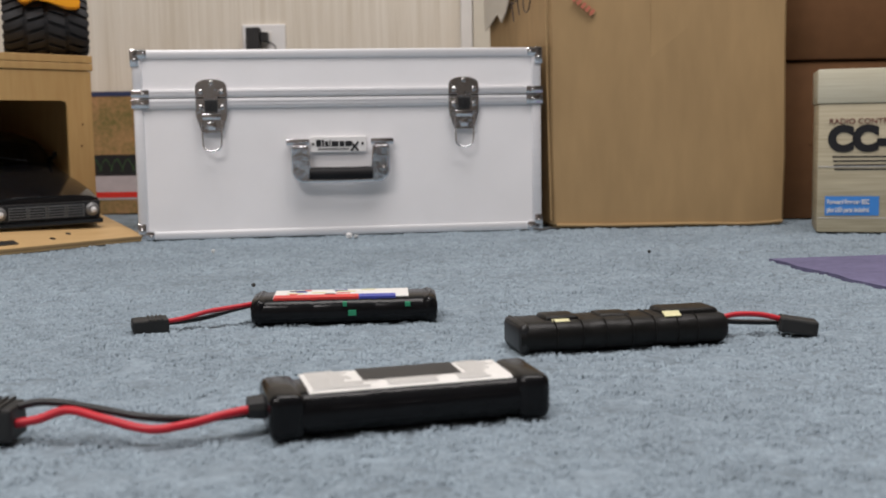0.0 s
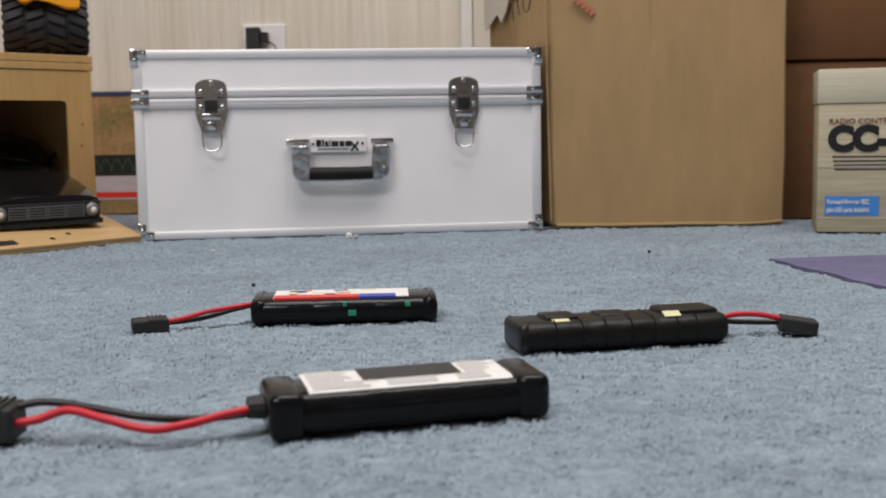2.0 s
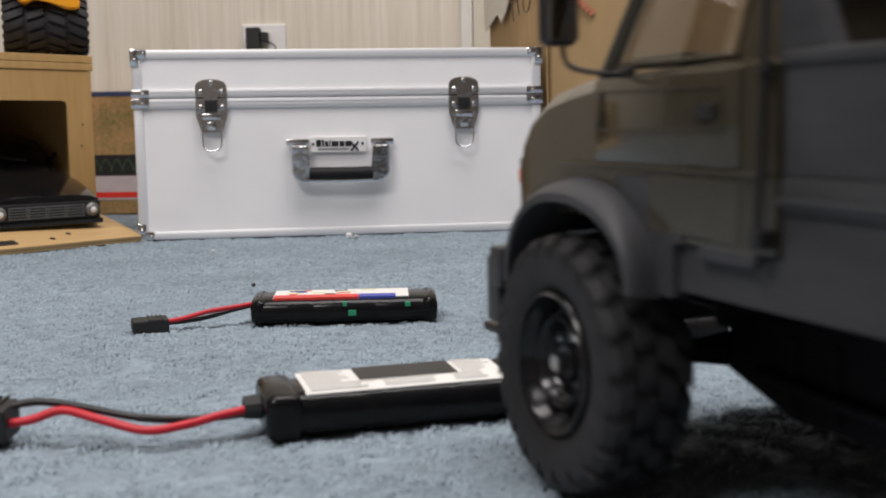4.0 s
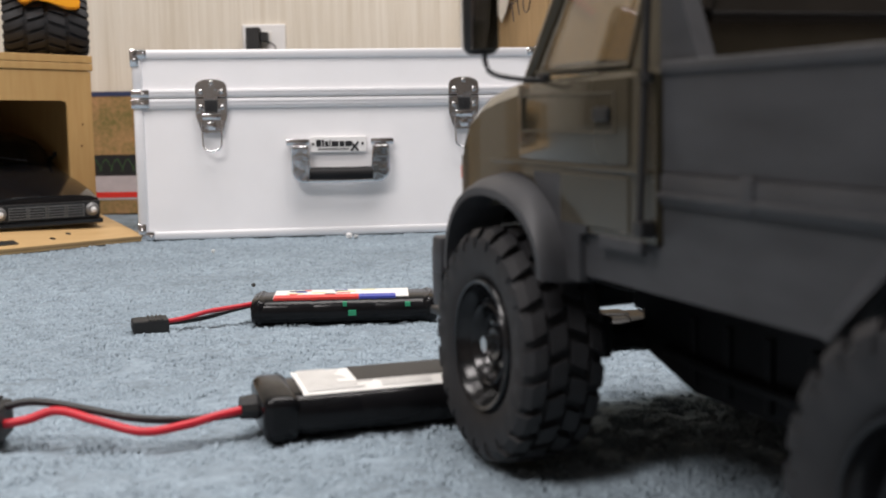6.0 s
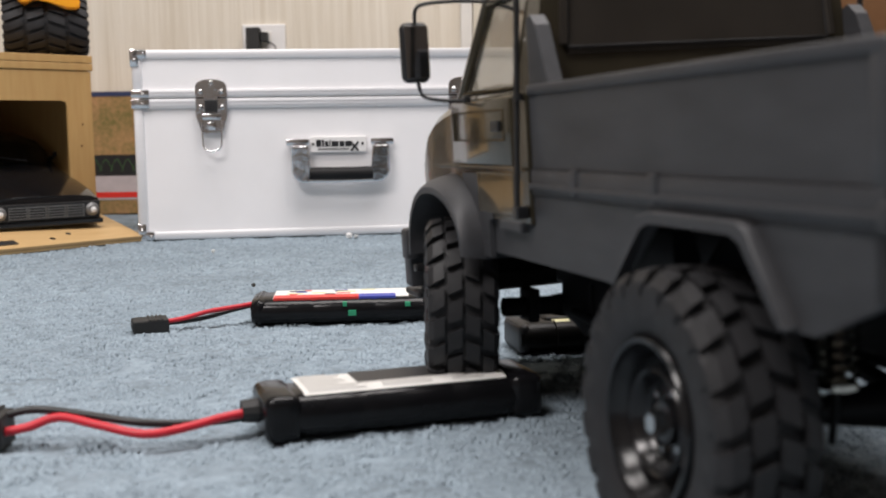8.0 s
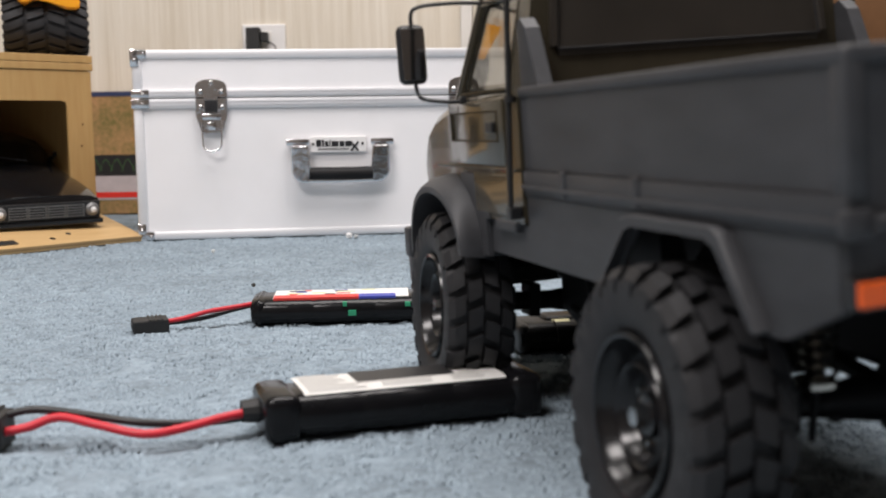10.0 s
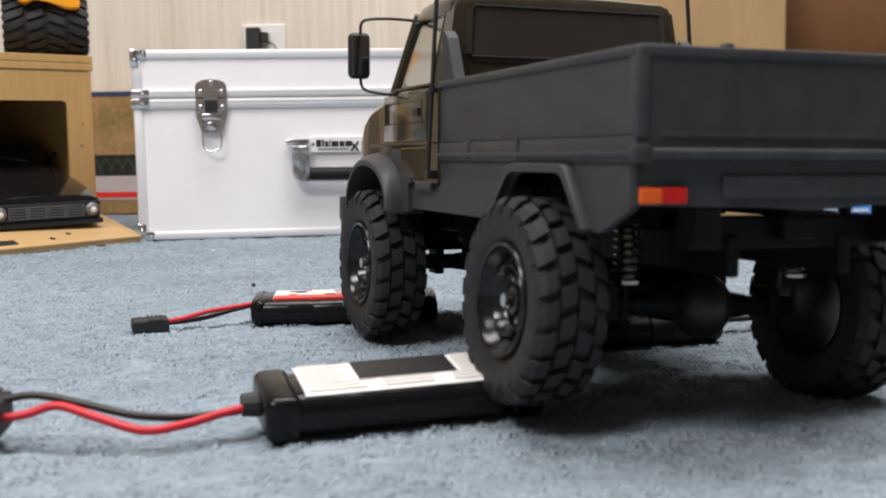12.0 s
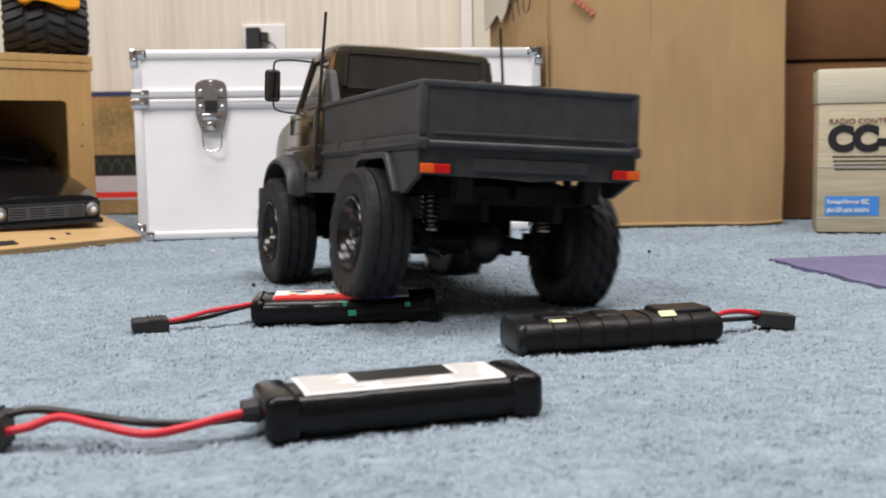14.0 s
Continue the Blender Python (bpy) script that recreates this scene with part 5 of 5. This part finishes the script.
        part("link_mount", bx(-0.008, 0.008, 0.044, 0.050, -0.008, 0.010, bevel=0.001), CHASSIS, ax)
        return ax

    def wheel():
        w = empty_part("wheel", t)
        tyre_mesh("tyre", 0.0498, 0.0350, w, 22, 0.0272, 0.0034, RUBBER, "chunky off-road tyre")
        prof = [(0.0120, 0.0280), (0.0160, 0.0280), (0.0170, 0.0271), (0.0166, 0.0258), (0.0134, 0.0250), (0.0122, 0.0240), (0.0086, 0.0232), (0.0068, 0.0218), (0.0068, 0.0198), (0.0080, 0.0186), (0.0124, 0.0179), (0.0133, 0.0168), (0.0124, 0.0157), (0.0086, 0.0150), (0.0070, 0.0138), (0.0070, 0.0075), (0.0100, 0.0066), (0.0108, 0.0)]
        rim = part("rim", lathe(bmesh.new(), prof + [], seg=40), RIM, w, "deep-dished black steel rim", smooth=45)
        part("rim_back", lathe(bmesh.new(), [(-0.0130, 0.0), (-0.0130, 0.0240), (-0.0145, 0.0270), (0.0, 0.0270)], seg=28), RIM, w, smooth=45)
        for k in range(6):
            a = 2 * math.pi * k / 6
            bm = cyl(bmesh.new(), (0.0102 * math.cos(a), 0.0065, 0.0102 * math.sin(a)), (0.0102 * math.cos(a), 0.0086, 0.0102 * math.sin(a)), 0.0011, seg=6)
            part("wheel_bolt", bm, STEEL, w)
        part("hub_nut", cyl(bmesh.new(), (0, 0.0105, 0), (0, 0.0145, 0), 0.0042, 0.0034, seg=6), STEEL, w, "bright steel hub nut")
        return w

    first = wheel()
    wheels = [first]
    for k in range(3):
        made = {}
        for o in (first, *first.children_recursive):
            c = o.copy()
            scene.collection.objects.link(c)
            made[o] = c
            c.parent = made.get(o.parent, o.parent)
        wheels.append(made[first])
    return t, axle("front_axle", False), axle("rear_axle", True), wheels


TRUCK, FRONT_AXLE, REAR_AXLE, WHEELS = truck()


# ---- what moves ----
# seconds; truck's place; heading, nose down and roll in degrees; heights of the wheel hubs under the body; steering
DRIVE = [
    (0, 0.3694, -0.1202, -0.0006, 112.7, -0.0, 0.0, 52, 52, 52, 53, 0),
    (1.9, 0.3694, -0.1202, -0.0006, 112.7, -0.0, 0.0, 52, 52, 52, 53, 0),
    (2.15, 0.3591, -0.0893, -0.0006, 112.7, -0.0, 0.0, 52, 52, 52, 53, 0),
    (2.4, 0.3426, -0.0419, -0.0006, 112.7, -0.0, 0.0, 52, 52, 52, 53, 0),
    (2.6, 0.3293, -0.0069, -0.0006, 112.7, -0.0, 0.0, 52, 52, 52, 53, 0),
    (2.8, 0.3185, 0.0271, -0.0006, 112.7, -0.0, 0.0, 52, 52, 52, 53, 0),
    (3, 0.3041, 0.0642, -0.0006, 112.7, -0.0, 0.0, 52, 52, 52, 53, 0),
    (3.2, 0.3049, 0.1046, -0.0004, 115.2, 0.1, -0.1, 53, 53, 52, 52, 0),
    (3.6, 0.2766, 0.1721, -0.0025, 113.8, -0.3, -0.4, 52, 51, 55, 54, 0),
    (4, 0.2330, 0.2356, -0.0036, 112.0, -0.5, -0.7, 54, 49, 55, 53, 0),
    (4.4, 0.2070, 0.2737, -0.0047, 111.4, -0.8, -0.9, 57, 46, 56, 53, 0),
    (4.8, 0.2050, 0.2770, -0.0042, 111.4, -0.8, -0.9, 53, 46, 56, 53, 0),
    (5.5, 0.2050, 0.2770, -0.0042, 111.4, -0.8, -0.9, 53, 46, 52, 53, 0),
    (6, 0.2050, 0.2770, -0.0042, 111.4, -0.8, -0.9, 53, 46, 56, 53, 0),
    (6.3, 0.2040, 0.2802, -0.0039, 111.4, -0.7, -0.7, 52, 47, 55, 52, 0),
    (7, 0.2039, 0.2810, -0.0043, 111.4, -0.9, -0.7, 52, 47, 52, 52, 0),
    (7.1, 0.2038, 0.2812, -0.0044, 111.4, -0.9, -0.7, 52, 47, 55, 52, 0),
    (7.3, 0.2005, 0.2879, -0.0056, 111.1, -2.3, -0.4, 57, 45, 52, 51, 0),
    (7.5, 0.1906, 0.3253, -0.0000, 109.6, -3.0, 0.9, 55, 42, 52, 46, -2),
    (7.6, 0.1734, 0.3430, 0.0017, 107.5, -2.2, 1.7, 56, 42, 46, 45, -6),
    (7.8, 0.1635, 0.4028, 0.0019, 106.1, 0.6, -4.6, 53, 42, 52, 42, -15),
    (8, 0.1683, 0.3827, -0.0009, 106.9, 0.6, -2.5, 53, 44, 51, 42, -15),
    (8.3, 0.1679, 0.3829, -0.0009, 106.7, 0.5, -2.6, 53, 44, 52, 43, -15),
    (9.2, 0.1668, 0.3862, -0.0006, 106.2, 0.3, -3.2, 54, 42, 52, 42, -8),
    (10.3, 0.1654, 0.3895, -0.0006, 105.6, 0.2, -3.7, 55, 42, 53, 42, -2),
    (10.5, 0.1650, 0.3908, -0.0009, 105.7, -0.1, -3.8, 54, 42, 53, 42, -2),
    (10.8, 0.1568, 0.4241, -0.0042, 106.5, -2.3, -5.3, 53, 45, 56, 42, -2),
    (11, 0.1520, 0.4517, -0.0035, 106.8, -3.1, -6.8, 49, 47, 58, 42, -2),
    (11.2, 0.1346, 0.5079, -0.0054, 108.0, -1.1, -2.9, 53, 44, 54, 47, 0),
    (11.4, 0.1259, 0.5653, 0.0018, 109.9, 0.7, 1.4, 52, 48, 51, 46, 0),
    (11.5, 0.1245, 0.5740, 0.0036, 110.4, 1.1, 2.6, 48, 50, 51, 46, 0),
    (11.7, 0.1253, 0.5696, 0.0041, 110.5, 1.1, 1.6, 52, 47, 51, 43, 0),
    (12, 0.1253, 0.5666, 0.0039, 110.2, 1.1, 1.6, 50, 48, 52, 43, 0),
    (13, 0.1250, 0.5679, 0.0035, 110.4, 0.8, 1.8, 51, 47, 53, 43, 0),
    (13.2, 0.1156, 0.6039, 0.0061, 111.0, -0.4, 5.3, 51, 45, 52, 46, 0),
    (13.3, 0.1084, 0.6222, 0.0064, 111.3, -0.3, 6.7, 51, 47, 51, 48, 0),
    (13.4, 0.0934, 0.6576, 0.0029, 110.6, 0.1, 4.0, 51, 47, 50, 53, -2),
    (13.5, 0.0761, 0.6996, -0.0017, 109.6, 0.5, -1.3, 52, 47, 52, 58, -4),
    (13.6, 0.0658, 0.7342, 0.0059, 109.3, 3.2, -7.2, 54, 43, 51, 51, -4),
    (13.7, 0.0554, 0.7629, 0.0053, 109.4, 3.2, -6.1, 56, 45, 50, 51, -4),
    (13.85, 0.0399, 0.8193, 0.0026, 111.0, 2.9, -0.1, 55, 50, 52, 49, -3),
    (14, 0.0233, 0.8784, 0.0004, 112.7, 2.6, 3.7, 53, 56, 57, 49, 0),
]


def motions():
    # the white-labelled pack is nudged and pressed by the wheels
    walk(WHITE_PACK, [(0.0, pose(-0.0815, 0.5075, -0.0006, 2, 0, 16.0)), (3.6, pose(-0.0815, 0.5075, -0.0006, 2, 0, 16.0)), (4.4, pose(-0.0835, 0.5040, -0.0006, 5, 0, 18.4)),
                      (7.1, pose(-0.0835, 0.5040, -0.0006, 5, 0, 18.4)), (7.5, pose(-0.0826, 0.5038, -0.0006, 2, 0, 18.7)), (8.0, pose(-0.0826, 0.5038, -0.0006, 0, 0, 18.7)),
                      (11.2, pose(-0.0826, 0.5038, -0.0006, 0, 0, 18.7)), (11.5, pose(-0.0826, 0.5030, -0.0006, 10, 0, 18.7)), (13.1, pose(-0.0826, 0.5030, -0.0006, 10, 0, 18.7)),
                      (13.4, pose(-0.0826, 0.5038, -0.0006, 2, 0, 18.7)), (14.0, pose(-0.0826, 0.5038, -0.0006, 0, 0, 18.7))])
    walk(TAPED_PACK, [(0.0, pose(0.0496, 0.6985, -0.0006, 0, 0, 12.2)), (10.8, pose(0.0496, 0.6985, -0.0006, 0, 0, 12.2)), (11.3, pose(0.0481, 0.6955, -0.0006, 0, 0, 14.4)), (14.0, pose(0.0481, 0.6955, -0.0006, 0, 0, 14.4))])
    walk(TAPED_LEAD, [(0.0, pose(0.146, 0.026, 0)), (10.8, pose(0.146, 0.026, 0)), (11.3, pose(0.146, 0.026, 0, 0, 0, 20)), (14.0, pose(0.146, 0.026, 0, 0, 0, 20))])
    TRUCK.scale = (1.0279, 1.0279, 1.0279)
    walk(TRUCK, [(r[0], pose(r[1], r[2], r[3], r[6], r[5], r[4])) for r in DRIVE])
    rows = {FRONT_AXLE: [], REAR_AXLE: [], **{w: [] for w in WHEELS}}
    rolled, last = 0.0, DRIVE[0]
    for r in DRIVE:
        h = radians(r[4])
        rolled += ((r[1] - last[1]) * math.cos(h) + (r[2] - last[2]) * math.sin(h)) / 0.0505
        for ax, x, i in ((FRONT_AXLE, 0.242, 7), (REAR_AXLE, 0.0, 9)):
            left, right = r[i] / 1000, r[i + 1] / 1000
            tilt = math.degrees(math.atan2(left - right, 0.158))
            rows[ax].append((r[0], pose(x, 0, (left + right) / 2, tilt, 0, 0)))
        for w, x, y, z, k in zip(WHEELS, (0.242, 0.242, 0.0, 0.0), (1, -1, 1, -1), r[7:11], range(4)):
            other = r[7 + (k ^ 1)]
            tilt = math.degrees(math.atan2((z - other) * y / 1000, 0.158))
            m = pose(x, y * 0.0868, (z + (1.0 if not x else 0.0)) / 1000) @ pose(0, 0, 0, tilt, 0, r[11] if x else 0) @ Matrix.Rotation(rolled, 4, "Y")
            rows[w].append((r[0], m if y > 0 else m @ pose(0, 0, 0, 0, 0, 180)))
        last = r
    for ob, keys in rows.items():
        walk(ob, keys)


motions()
